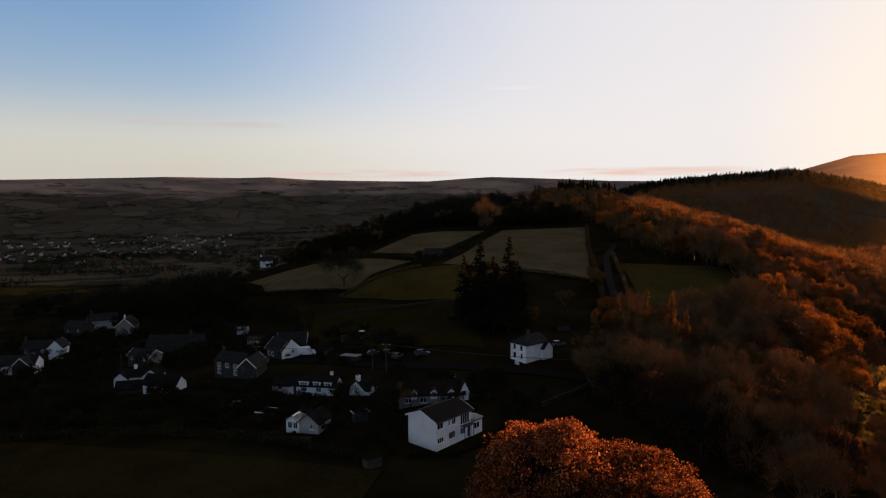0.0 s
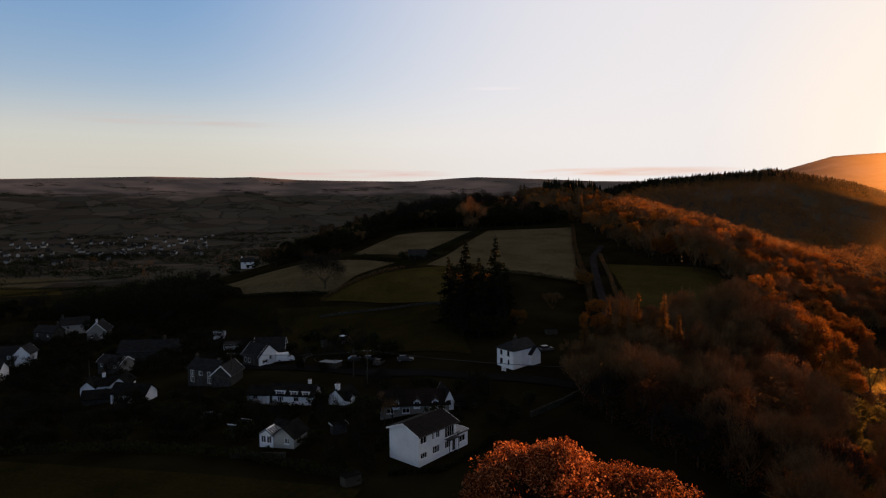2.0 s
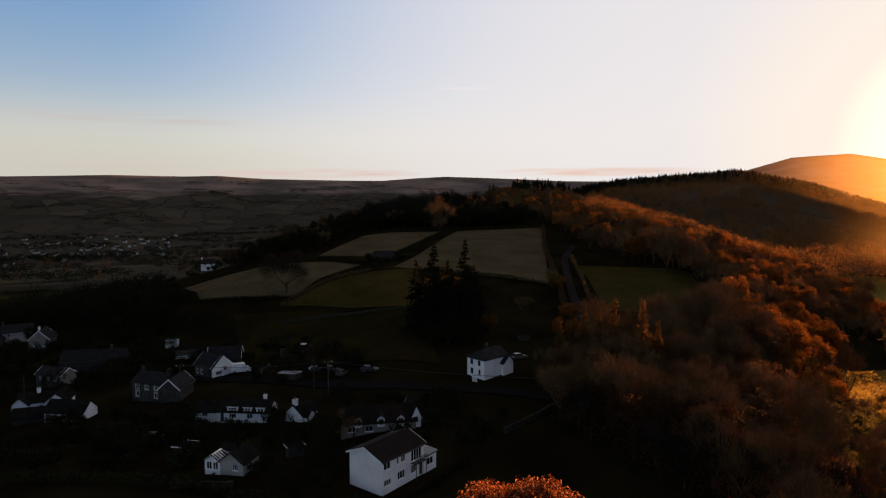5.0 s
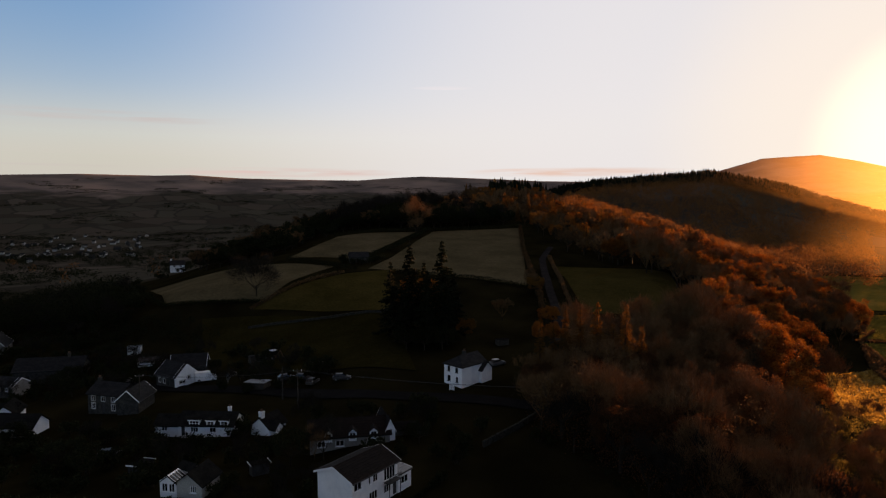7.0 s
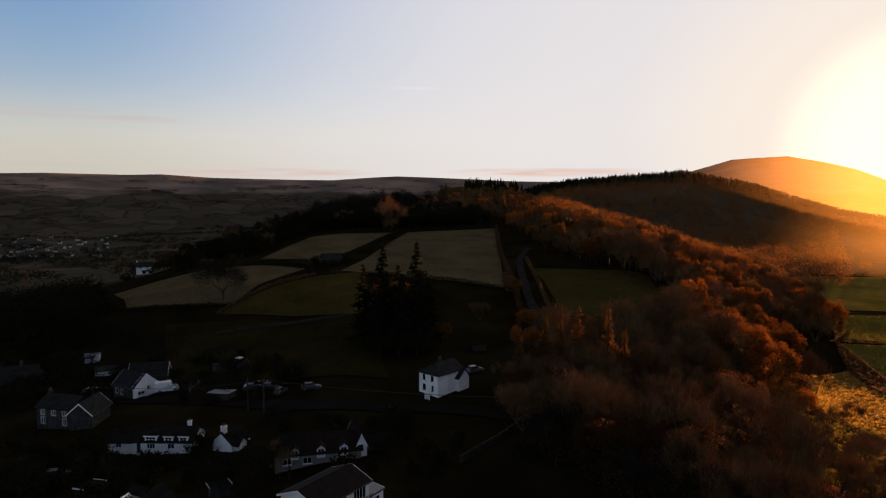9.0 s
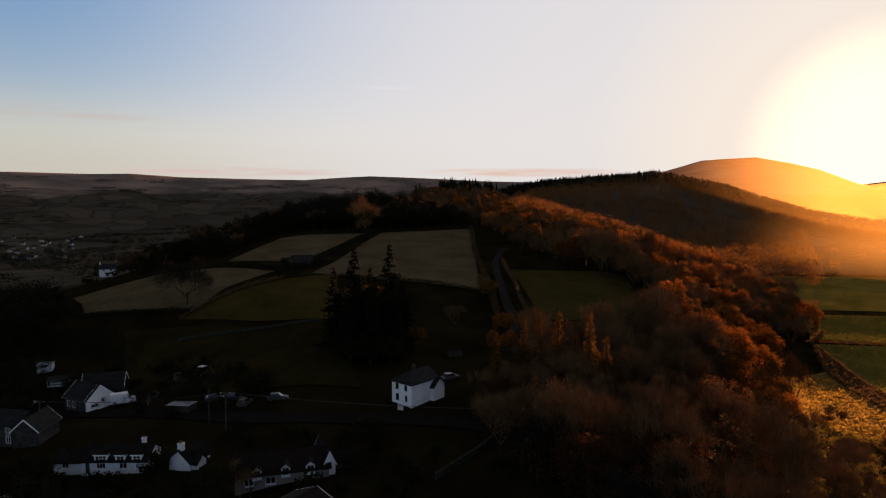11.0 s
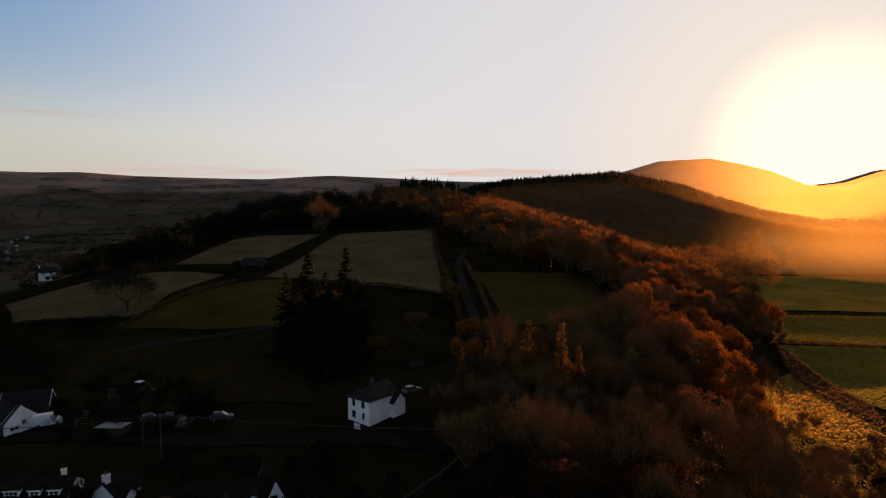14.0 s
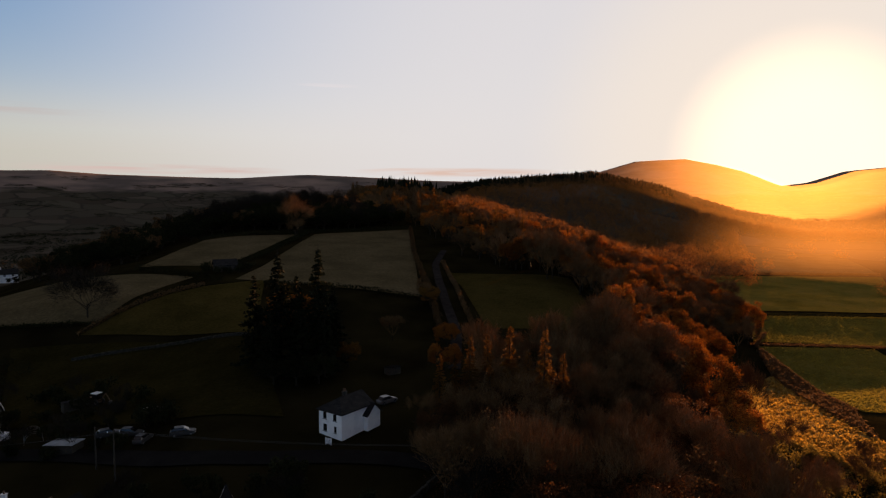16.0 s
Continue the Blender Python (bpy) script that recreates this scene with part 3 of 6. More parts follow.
def add_window(parent, m, x0, x1, z0, z1, lights, frame_mat, rows=1, door=False, surround=None):
    w, h = x1 - x0, z1 - z0
    here = m @ Matrix.Translation((x0, 0, z0))
    if door:
        v, f = boxes([(0, w, 0.08, 0.14, 0, h), (0.12, w - 0.12, 0.06, 0.08, 0.15, h * 0.45), (0.12, w - 0.12, 0.06, 0.08, h * 0.52, h - 0.15)])
        put("door", mesh_from("door", moved(v, here), f, frame_mat), parent)
        return
    v, f = window_bars(w, h, lights, rows)
    win = put("window", mesh_from("window", moved(v, here), f, frame_mat), parent)
    v, f = boxes([(0.03, w - 0.03, 0.09, 0.105, 0.03, h - 0.03)])
    put("pane", mesh_from("pane", moved(v, here), f, M_GLASS), win)
    v, f = boxes([(-0.08, w + 0.08, -0.08, 0.05, -0.09, -0.005)])
    put("sill", mesh_from("sill", moved(v, here), f, surround or frame_mat), win)
    if surround:
        v, f = boxes([(-0.16, 0, -0.03, 0.05, 0, h), (w, w + 0.16, -0.03, 0.05, 0, h), (-0.16, w + 0.16, -0.03, 0.05, h, h + 0.2)])
        put("surround", mesh_from("surround", moved(v, here), f, surround), win)


def pitched_roof(length, width, eave, ridge, over=0.35, thick=0.16, hip_l=0.0, hip_r=0.0):
    """Two or more roof slopes as one slab, ridge along x."""
    s = (ridge - eave) / (width / 2)
    yo, zo, xe = width / 2 + over, eave - s * over, length / 2 + over
    rl, rr = -xe + hip_l, xe - hip_r
    top = [(-xe, -yo, zo), (xe, -yo, zo), (xe, yo, zo), (-xe, yo, zo), (rl, 0, ridge), (rr, 0, ridge)]
    v = top + [(x, y, z + thick) for x, y, z in top]
    sides = [(0, 1, 5, 4), (2, 3, 4, 5), (0, 4, 3), (1, 2, 5)]
    f = [tuple(i + 6 for i in q) for q in sides[: 2]] + [tuple(reversed(q)) for q in sides[:2]]
    f += [(0, 1, 7, 6), (2, 3, 9, 8)]
    f += [(6, 10, 9), (0, 3, 4)] if hip_l else []
    f += [(7, 8, 11), (1, 5, 2)] if hip_r else []
    if hip_l:
        f.append((3, 0, 6, 9))
    else:
        f += [(0, 6, 10, 4), (4, 10, 9, 3)]
    if hip_r:
        f.append((1, 2, 8, 7))
    else:
        f += [(1, 5, 11, 7), (5, 2, 8, 11)]
    return v, f


def slate_rows(length, width, eave, ridge, over, thick, step=0.42):
    """Raised edges of the slate courses on both slopes."""
    s = (ridge - eave) / (width / 2)
    v, f = [], []
    n = max(3, int((width / 2 + over) / step))
    for side in (-1, 1):
        for i in range(1, n):
            y = (width / 2 + over) * (1 - i / n)
            z = eave + s * (width / 2 - y) + thick
            k, x = len(v), length / 2 + over - 0.01
            for dy, dz in ((0.0, 0.0), (0.0, 0.035), (-step * 0.9, 0.035 * 0 + s * step * 0.9 + 0.004)):
                v += [(-x, side * (y + dy), z + dz), (x, side * (y + dy), z + dz)]
            f += [(k, k + 1, k + 3, k + 2), (k + 2, k + 3, k + 5, k + 4)]
    return v, f


def chimney(parent, m, x, y, z0, z1, mat, w=0.7, d=0.55, pots=2):
    v, f = boxes([(-w / 2, w / 2, -d / 2, d / 2, z0, z1), (-w / 2 - 0.06, w / 2 + 0.06, -d / 2 - 0.06, d / 2 + 0.06, z1, z1 + 0.12)])
    st = put("chimney", mesh_from("chimney", moved(v, m @ Matrix.Translation((x, y, 0))), f, mat), parent)
    for i in range(pots):
        px = x + (i - (pots - 1) / 2) * 0.32
        ring = [(0.13, 0), (0.11, 0.25), (0.14, 0.42), (0.10, 0.42)]
        v, f = [], []
        for r, z in ring:
            v += [(px + r * math.cos(a * math.pi / 4), y + r * math.sin(a * math.pi / 4), z1 + 0.12 + z) for a in range(8)]
        for k in range(3):
            f += [(8 * k + a, 8 * k + (a + 1) % 8, 8 * k + 8 + (a + 1) % 8, 8 * k + 8 + a) for a in range(8)]
        put("pot", mesh_from("pot", moved(v, m), f, M_CLAY), st)


def house(label, corner, yaw, length, width, eave, ridge, wall, roof, openings=(), chimneys=(), barge=None, hip_l=0.0, hip_r=0.0, dormers=(), frames=None,
          surround=None, base=None, wings=(), name="house", category="house", over=0.35, anchor="LF"):
    """A gabled house. Its ridge runs along its own x (turned by yaw); the front F looks towards -y, L and R are the gable ends. corner: the ground corner
    between L and F, in the plan (anchor C: the middle). openings: (side, x0, x1, z0, z1, lights[, rows]) measured along the side; lights 0 is a door."""
    frames = frames or M_PAINT
    turn = Matrix.Rotation(radians(yaw), 4, "Z")
    mid = Vector((corner[0], corner[1], 0)) + (turn @ Vector((length / 2, width / 2, 0)) if anchor == "LF" else Vector((0, 0, 0)))
    z = height(mid.x, mid.y) + 0.1 if base is None else base
    top = new(name)
    top.matrix_world = Matrix.Translation((mid.x, mid.y, z)) @ turn
    tagged(top, label, category)
    solid_house(top, Matrix.Identity(4), length, width, eave, ridge, wall, roof, openings, chimneys, barge, hip_l, hip_r, dormers, frames, surround, over)
    for w in wings:
        m = Matrix.Translation((w["at"][0], w["at"][1], 0)) @ Matrix.Rotation(radians(w.get("yaw", 0)), 4, "Z")
        solid_house(top, m, w["length"], w["width"], w["eave"], w["ridge"], w.get("wall", wall), w.get("roof", roof), w.get("openings", ()), w.get("chimneys", ()),
                    w.get("barge", barge), 0, 0, w.get("dormers", ()), frames, surround, w.get("over", over))
    return top


def solid_house(top, m, length, width, eave, ridge, wall, roof, openings, chimneys, barge, hip_l, hip_r, dormers, frames, surround, over):
    L, W = length, width
    sides = {"F": (m @ Matrix.Translation((-L / 2, -W / 2, 0)), L), "B": (m @ Matrix.Translation((L / 2, W / 2, 0)) @ Matrix.Rotation(math.pi, 4, "Z"), L),
             "L": (m @ Matrix.Translation((-L / 2, W / 2, 0)) @ Matrix.Rotation(-math.pi / 2, 4, "Z"), W), "R": (m @ Matrix.Translation((L / 2, -W / 2, 0)) @ Matrix.Rotation(math.pi / 2, 4, "Z"), W)}
    for key, (sm, sw) in sides.items():
        holes = [o for o in openings if o[0] == key]
        inset = 0.3 if key in "LR" else 0.0
        v, f = wall_panel(sw - 2 * inset, eave, [(o[1] - inset, o[2] - inset, o[3], o[4]) for o in holes if o[4] <= eave + 0.01])
        v = [(x + inset, y, q) for x, y, q in v]
        hip = hip_l if key == "L" else hip_r
        if key in "LR" and not hip:
            peak = [o for o in holes if o[4] > eave + 0.01]
            pv, pf = prism([(0, eave), (sw, eave), (sw / 2, ridge)], 0, 0.3)
            k = len(v)
            v, f = v + pv, f + [tuple(i + k for i in q) for q in pf]
            for o in peak:
                bv, bf = boxes([(o[1], o[2], -0.02, 0.05, o[3], o[4])])
                put("window", mesh_from("window", moved(bv, sm), bf, M_DARKPAINT), top)
        put("wall", mesh_from("wall", moved(v, sm), f, wall), top)
        for o in holes:
            if o[4] <= eave + 0.01:
                add_window(top, sm, o[1], o[2], o[3], o[4], max(1, o[5]), frames if o[5] else M_DARKPAINT, o[6] if len(o) > 6 else 1, door=o[5] == 0, surround=surround)
    v, f = pitched_roof(L, W, eave, ridge, over, 0.16, hip_l, hip_r)
    rf = put("roof", mesh_from("roof", moved(v, m), f, roof), top)
    if not hip_l and not hip_r:
        v, f = slate_rows(L, W, eave, ridge, over, 0.16)
        tagged(put("slating", mesh_from("slating", moved(v, m), f, roof), rf), kind="stuff")
    v, f = prism([(-0.14, 0), (0.14, 0), (0.0, 0.13)], -L / 2 - over + hip_l, L / 2 + over - hip_r)
    rot = Matrix.Rotation(-math.pi / 2, 4, "Z") @ Matrix.Identity(4)
    v = [(y, x, q + ridge + 0.1) for x, y, q in v]
    put("ridge_tile", mesh_from("ridge_tile", moved(v, m), f, roof), rf)
    if barge:
        s = (ridge - eave) / (W / 2)
        zo = eave - s * over
        for end, hip in ((-1, hip_l), (1, hip_r)):
            if hip:
                continue
            x0 = end * (L / 2 + over)
            for sy in (-1, 1):
                o = [(sy * (W / 2 + over), zo - 0.1), (0, ridge - 0.1), (0, ridge + 0.18), (sy * (W / 2 + over), zo + 0.18)]
                v, f = prism(o, 0, 0.06)
                v = [(x0 + (y if end > 0 else -y), x, q) for x, y, q in v]
                put("bargeboard", mesh_from("bargeboard", moved(v, m), f, barge), rf)
        for sy in (-1, 1):
            y0 = sy * (W / 2 + over + 0.04)
            v, f = boxes([(-L / 2 - over, L / 2 + over, min(y0, y0 + sy * 0.1), max(y0, y0 + sy * 0.1), zo - 0.02, zo + 0.12)])
            put("gutter", mesh_from("gutter", moved(v, m), f, M_DARKPAINT), rf)
    for c in chimneys:
        chimney(top, m, *c)
    for d in dormers:
        dormer(top, m, W, eave, ridge, *d)


def dormer(top, m, W, eave, ridge, x, w, z0, h, kind, wall, roof):
    """A dormer on the front slope; kind flat or gable."""
    s = (ridge - eave) / (W / 2)
    yf = -W / 2 - 0.03
    depth = h / s + 0.4
    here = m @ Matrix.Translation((x - w / 2, yf, 0))
    v, f = wall_panel(w, z0 + h, [(0.14, w - 0.14, z0 + 0.2, z0 + h - 0.12)], 0.12)
    v = [(a, b, max(c, z0 - 0.1)) for a, b, c in v]
    cheeks = []
    for a in (0.0, w - 0.1):
        pv, pf = prism([(0.12, z0 - 0.2), (depth, z0 + h), (0.12, z0 + h)], a, a + 0.1)
        pv = [(q[1], q[0], q[2]) for q in pv]
        cheeks.append((pv, pf))
    for pv, pf in cheeks:
        k = len(v)
        v, f = v + pv, f + [tuple(i + k for i in q) for q in pf]
    dm = put("dormer", mesh_from("dormer", moved(v, here), f, wall), top)
    bw = w - 0.28
    bv, bf = window_bars(bw, h - 0.32, 3 if w > 1.5 else 2, 2)
    put("window_frame", mesh_from("window_frame", moved(bv, here @ Matrix.Translation((0.14, -0.04, z0 + 0.2))), bf, M_PAINT), dm)
    gv, gf = boxes([(0.14, w - 0.14, 0.05, 0.06, z0 + 0.2, z0 + h - 0.12)])
    put("pane", mesh_from("pane", moved(gv, here), gf, M_GLASS), dm)
    if kind == "flat":
        bv, bf = boxes([(-0.15, w + 0.15, -0.2, depth + 0.2, z0 + h, z0 + h + 0.14)])
    else:
        bv, bf = pitched_roof(depth + 0.4, w, z0 + h, z0 + h + w * 0.42, 0.14, 0.08)
        bv = [(w / 2 - b, a + (depth + 0.4) / 2 - 0.25, c) for a, b, c in bv]
        pv, pf = prism([(0, z0 + h), (w, z0 + h), (w / 2, z0 + h + w * 0.42)], 0.0, 0.1)
        put("gablet", mesh_from("gablet", moved(pv, here), pf, M_PAINT), dm)
    put("dormer_roof", mesh_from("dormer_roof", moved(bv, here), bf, roof), dm)
    if kind == "flat":
        bv, bf = boxes([(-0.16, w + 0.16, -0.24, -0.2, z0 + h - 0.02, z0 + h + 0.15)])
        put("fascia", mesh_from("fascia", moved(bv, here), bf, M_PAINT), dm)


# the near white house
h1 = house("white rendered two-storey house with brown tiled roof", (0.0, 98.9), 50, 9.0, 6.5, 4.75, 6.0, M_WHITE, M_TILE,
           [("F", 0.35, 1.75, 3.3, 4.4, 2), ("F", 3.1, 3.5, 3.3, 4.4, 1), ("F", 4.0, 4.9, 3.3, 4.4, 2), ("F", 6.2, 8.5, 2.65, 4.65, 4),
            ("F", 0.4, 1.85, 0.95, 1.85, 3), ("F", 3.2, 4.8, 0.95, 2.15, 3), ("F", 6.2, 7.6, 0.9, 2.1, 3), ("F", 8.0, 8.8, 0.05, 2.1, 0)],
           barge=M_PAINT, frames=M_PAINT, wings=[dict(at=(5.9, -1.9), length=2.9, width=3.0, eave=2.6, ridge=2.75, over=0.12, roof=M_METAL, barge=M_PAINT,
                                     openings=[("F", 0.7, 2.2, 1.0, 2.1, 2), ("R", 0.8, 2.2, 1.0, 2.1, 2)])])
v, f = boxes([(1.5, 4.1, -4.35, -3.3, 2.5, 2.62), (1.6, 1.68, -4.3, -4.22, 0, 2.5), (3.9, 3.98, -4.3, -4.22, 0, 2.5)])
balcony = put("balcony", mesh_from("balcony", v, f, M_DARKPAINT), h1, "dark timber balcony")
v, f = boxes([(1.5, 4.1, -4.35, -4.3, 3.45, 3.52)] + [(1.5 + i * 0.26, 1.54 + i * 0.26, -4.34, -4.3, 2.62, 3.45) for i in range(11)])
put("railing", mesh_from("railing", v, f, M_DARKPAINT), balcony)

# the white hipped house by the lane
h2 = house("white cottage with hipped slate roof beside the lane", (19.2, 148.4), 40.5, 7.4, 5.3, 4.1, 5.7, M_WHITE, M_SLATE,
           [("L", 1.0, 1.8, 2.6, 3.7, 1, 2), ("L", 3.3, 4.1, 2.6, 3.7, 1, 2), ("L", 1.0, 1.9, 0.5, 1.7, 1, 2), ("L", 3.5, 4.1, 0.6, 1.7, 1, 2)],
           hip_l=2.6, frames=M_DARKPAINT, chimneys=[(0.2, 0.5, 5.0, 6.3, M_STONE)],
           wings=[dict(at=(3.2, -1.2), yaw=-90, length=4.6, width=3.2, eave=2.7, ridge=4.2, openings=[("F", 1.6, 2.5, 0.9, 2.0, 1)])])

# bungalow with gabled dormers behind the near house
house("stone-fronted bungalow with brown tiles and white gabled dormers", (-8.6, 121.6), 7, 13.2, 6.6, 2.5, 4.4, M_PEBBLE, M_TILE,
      [("F", 1.2, 2.6, 0.9, 1.9, 2), ("F", 4.2, 5.6, 0.9, 1.9, 2), ("F", 9.5, 10.9, 0.9, 1.9, 2), ("R", 2.0, 2.7, 1.0, 2.0, 1), ("R", 4.2, 4.9, 1.0, 2.0, 1)],
      base=-0.25, dormers=[(-3.6, 1.3, 1.75, 1.45, "gable", M_WHITE, M_TILE), (0.4, 1.3, 1.75, 1.45, "gable", M_WHITE, M_TILE), (3.9, 1.3, 1.75, 1.45, "gable", M_WHITE, M_TILE)],
      wings=[dict(at=(6.25, 0.6), yaw=98, length=6.8, width=1.7, eave=2.8, ridge=4.6, over=0.15, barge=M_PAINT, wall=M_WHITE, roof=M_TILE, openings=[("R", 0.5, 1.1, 1.2, 2.3, 1)]),
             dict(at=(9.6, 1.0), length=5.5, width=4.2, eave=2.0, ridge=2.2, over=0.1, wall=M_STONE, roof=M_ASPHALT)])

# long white cottage with flat dormers, and its chimney gable
house("long low white cottage with flat-roofed dormers and slates", (-35.2, 137.9), -7, 10.4, 5.6, 2.05, 3.7, M_WHITE, M_DARKROOF,
      [("F", 0.6, 1.3, 0.05, 1.9, 0), ("F", 2.4, 3.8, 0.75, 1.75, 3), ("F", 6.0, 7.2, 0.75, 1.75, 2)],
      dormers=[(-2.1, 2.0, 1.75, 1.25, "flat", M_WHITE, M_DARKROOF), (1.0, 1.5, 1.75, 1.2, "flat", M_WHITE, M_DARKROOF), (3.6, 1.5, 1.75, 1.2, "flat", M_WHITE, M_DARKROOF)],
      chimneys=[(3.4, 0.6, 3.2, 4.5, M_WHITE, 0.6, 0.55, 1)],
      wings=[dict(at=(-7.6, 0.25), length=5.0, width=4.6, eave=1.65, ridge=2.95, openings=[("F", 1.4, 2.4, 0.6, 1.5, 2)])])
house("white gabled cottage with a tall end chimney", (-17.8, 134.8), 62, 4.8, 4.2, 1.3, 3.0, M_WHITE, M_DARKROOF, [("F", 1.5, 2.5, 0.3, 1.2, 2)],
      chimneys=[(-1.9, 0, 2.2, 4.0, M_WHITE, 0.85, 0.75)], wings=[dict(at=(-0.9, -2.4), yaw=90, length=1.4, width=2.2, eave=1.2, ridge=2.2)])

# white-gabled slate house with a van outside
house("slate-roofed house with white end gable and stone front", (-52.8, 175.0), -36, 7.2, 6.0, 2.7, 5.3, M_STONE, M_SLATE,
      [("F", 0.9, 1.7, 0.7, 1.8, 1), ("F", 2.6, 3.4, 0.7, 1.8, 1), ("F", 4.6, 5.4, 0.05, 1.9, 0)], barge=M_PAINT, surround=M_CREAM,
      wings=[dict(at=(3.75, 0), length=0.5, width=6.05, eave=2.7, ridge=5.3, wall=M_WHITE, over=0.2, openings=[("R", 1.0, 2.6, 0.9, 1.6, 2), ("R", 3.3, 3.9, 1.6, 2.4, 1)]),
             dict(at=(-1.6, 5.0), yaw=44, length=8.0, width=5.2, eave=3.8, ridge=6.0, wall=M_STONE, roof=M_SLATE, barge=M_PAINT)])

# long barn-like house and its neighbours
house("long stone barn with a grey slate roof", (-100.5, 199.0), 8, 17.5, 7.5, 3.4, 6.2, M_STONE, M_SLATE, [("F", 3, 4.2, 0.9, 2.1, 2), ("F", 9, 10.2, 0.9, 2.1, 2), ("F", 15, 17, 0.05, 2.4, 0)],
      chimneys=[(4.5, 0, 5.8, 7.2, M_STONE)], frames=M_DARKPAINT, name="barn", category="barn")
house("stone cottage with white bargeboards", (-101.3, 189.0), -18, 8.2, 5.2, 3.3, 4.9, M_STONE, M_SLATE,
      [("F", 1.2, 2.0, 1.9, 2.9, 2), ("F", 3.8, 4.6, 1.9, 2.9, 2), ("F", 6.2, 7.0, 1.9, 2.9, 2), ("F", 3.8, 4.6, 0.02, 1.7, 0)],
      barge=M_PAINT, surround=M_CREAM, wings=[dict(at=(4.3, 0), yaw=0, length=0.5, width=5.25, eave=3.35, ridge=4.95, over=0.2, wall=M_PEBBLE)])
house("dark stone house with pale window surrounds", (-61.0, 158.2), -20, 8.2, 6.0, 4.0, 5.8, M_STONE, M_SLATE,
      [("F", 1.0, 1.9, 2.5, 3.6, 2), ("F", 3.6, 4.5, 2.5, 3.6, 2), ("F", 6.2, 7.1, 2.5, 3.6, 2), ("F", 1.0, 1.9, 0.7, 2.0, 2), ("F", 6.2, 7.1, 0.7, 2.0, 2), ("F", 3.6, 4.5, 0.05, 2.1, 0)],
      surround=M_CREAM, chimneys=[(-3.6, 0, 5.2, 6.6, M_STONE)],
      wings=[dict(at=(5.6, 0.2), yaw=105, length=7.2, width=4.6, eave=3.4, ridge=5.5, barge=M_PAINT)])
house("white cottage with twin front gables and slates", (-86.3, 156.4), 14, 10.0, 5.0, 2.5, 4.0, M_WHITE, M_DARKROOF, [("F", 4.6, 5.4, 0.8, 1.9, 2)],
      chimneys=[(-1.0, 0, 3.6, 5.0, M_WHITE)], wings=[dict(at=(-3.9, -0.9), yaw=90, length=5.6, width=3.2, eave=2.4, ridge=3.9), dict(at=(3.6, -1.2), yaw=90, length=6.4, width=4.4, eave=2.8, ridge=4.6, openings=[("L", 1.7, 2.6, 0.8, 1.9, 2)])])
house("low dark-roofed outhouse below the white cottage", (-81.9, 147.8), 16, 8.0, 4.4, 1.3, 2.7, M_STONE, M_DARKROOF, [("F", 3.4, 4.2, 0.02, 1.2, 0)])
house("white-walled outbuilding with slate roof", (-75.0, 147.9), -8, 8.8, 4.8, 2.0, 3.9, M_WHITE, M_DARKROOF, [("L", 1.8, 2.6, 0.8, 1.8, 1)])
house("cottage with pale gable under slates", (-131.0, 243.0), 106, 9.0, 6.6, 3.2, 6.4, M_PEBBLE, M_SLATE, [("L", 1.4, 2.3, 0.9, 1.9, 2), ("L", 4.2, 5.1, 0.9, 1.9, 2)], barge=M_PAINT,
      chimneys=[(-3.6, 0, 5.8, 7.6, M_WHITE)], anchor="C")
house("terraced stone cottage with slate roof", (-151.2, 210.1), 14, 10.0, 6.0, 4.4, 6.6, M_STONE, M_SLATE,
      [("F", 1.2, 2.1, 2.8, 3.8, 2), ("F", 6.4, 7.3, 2.8, 3.8, 2), ("F", 1.2, 2.1, 0.8, 1.9, 2), ("F", 6.4, 7.3, 0.8, 1.9, 2)], surround=M_CREAM,
      chimneys=[(-4.5, 0, 6.0, 7.8, M_STONE)], wings=[dict(at=(6.0, 0), yaw=90, length=7, width=4.5, eave=4.4, ridge=6.8, wall=M_WHITE, barge=M_PAINT)])
house("white rendered roadside house", (-146.3, 187.8), 10, 14.0, 6.2, 3.2, 5.6, M_WHITE, M_SLATE,
      [("F", 2.0, 3.0, 0.8, 2.0, 2), ("F", 5.0, 6.0, 0.8, 2.0, 2), ("F", 8.0, 9.0, 0.8, 2.0, 2), ("F", 11.0, 12.0, 0.8, 2.0, 2)], chimneys=[(-6.5, 0, 5.2, 7.2, M_WHITE)],
      wings=[dict(at=(4.0, -1.5), yaw=90, length=7.5, width=5.0, eave=3.4, ridge=5.8, wall=M_STONE, barge=M_PAINT)])
house("stone cottage behind garden trees", (-163.0, 252.0), -12, 9.5, 6.0, 4.2, 6.4, M_STONE, M_SLATE, [("F", 1.5, 2.4, 2.6, 3.6, 2), ("F", 6.5, 7.4, 2.6, 3.6, 2)], chimneys=[(4.2, 0, 5.8, 7.6, M_STONE)])
house("slate-roofed village house with pale rendered walls", (-158.1, 262.1), 30, 10.5, 6.5, 4.6, 7.0, M_CREAM, M_SLATE, [("F", 2, 3, 2.8, 3.9, 2), ("F", 7, 8, 2.8, 3.9, 2)], chimneys=[(-4.6, 0, 6.4, 8.2, M_STONE)])
house("white farmhouse half hidden by dark trees", (-146.0, 452.0), 20, 9.0, 6.5, 4.2, 6.8, M_WHITE, M_SLATE, [("F", 2, 3.2, 2.8, 3.9, 2), ("F", 6, 7.2, 2.8, 3.9, 2), ("F", 6, 7.2, 0.9, 2.2, 2)],
      base=-6.4, chimneys=[(-3.8, 0, 6.2, 8.0, M_WHITE)])

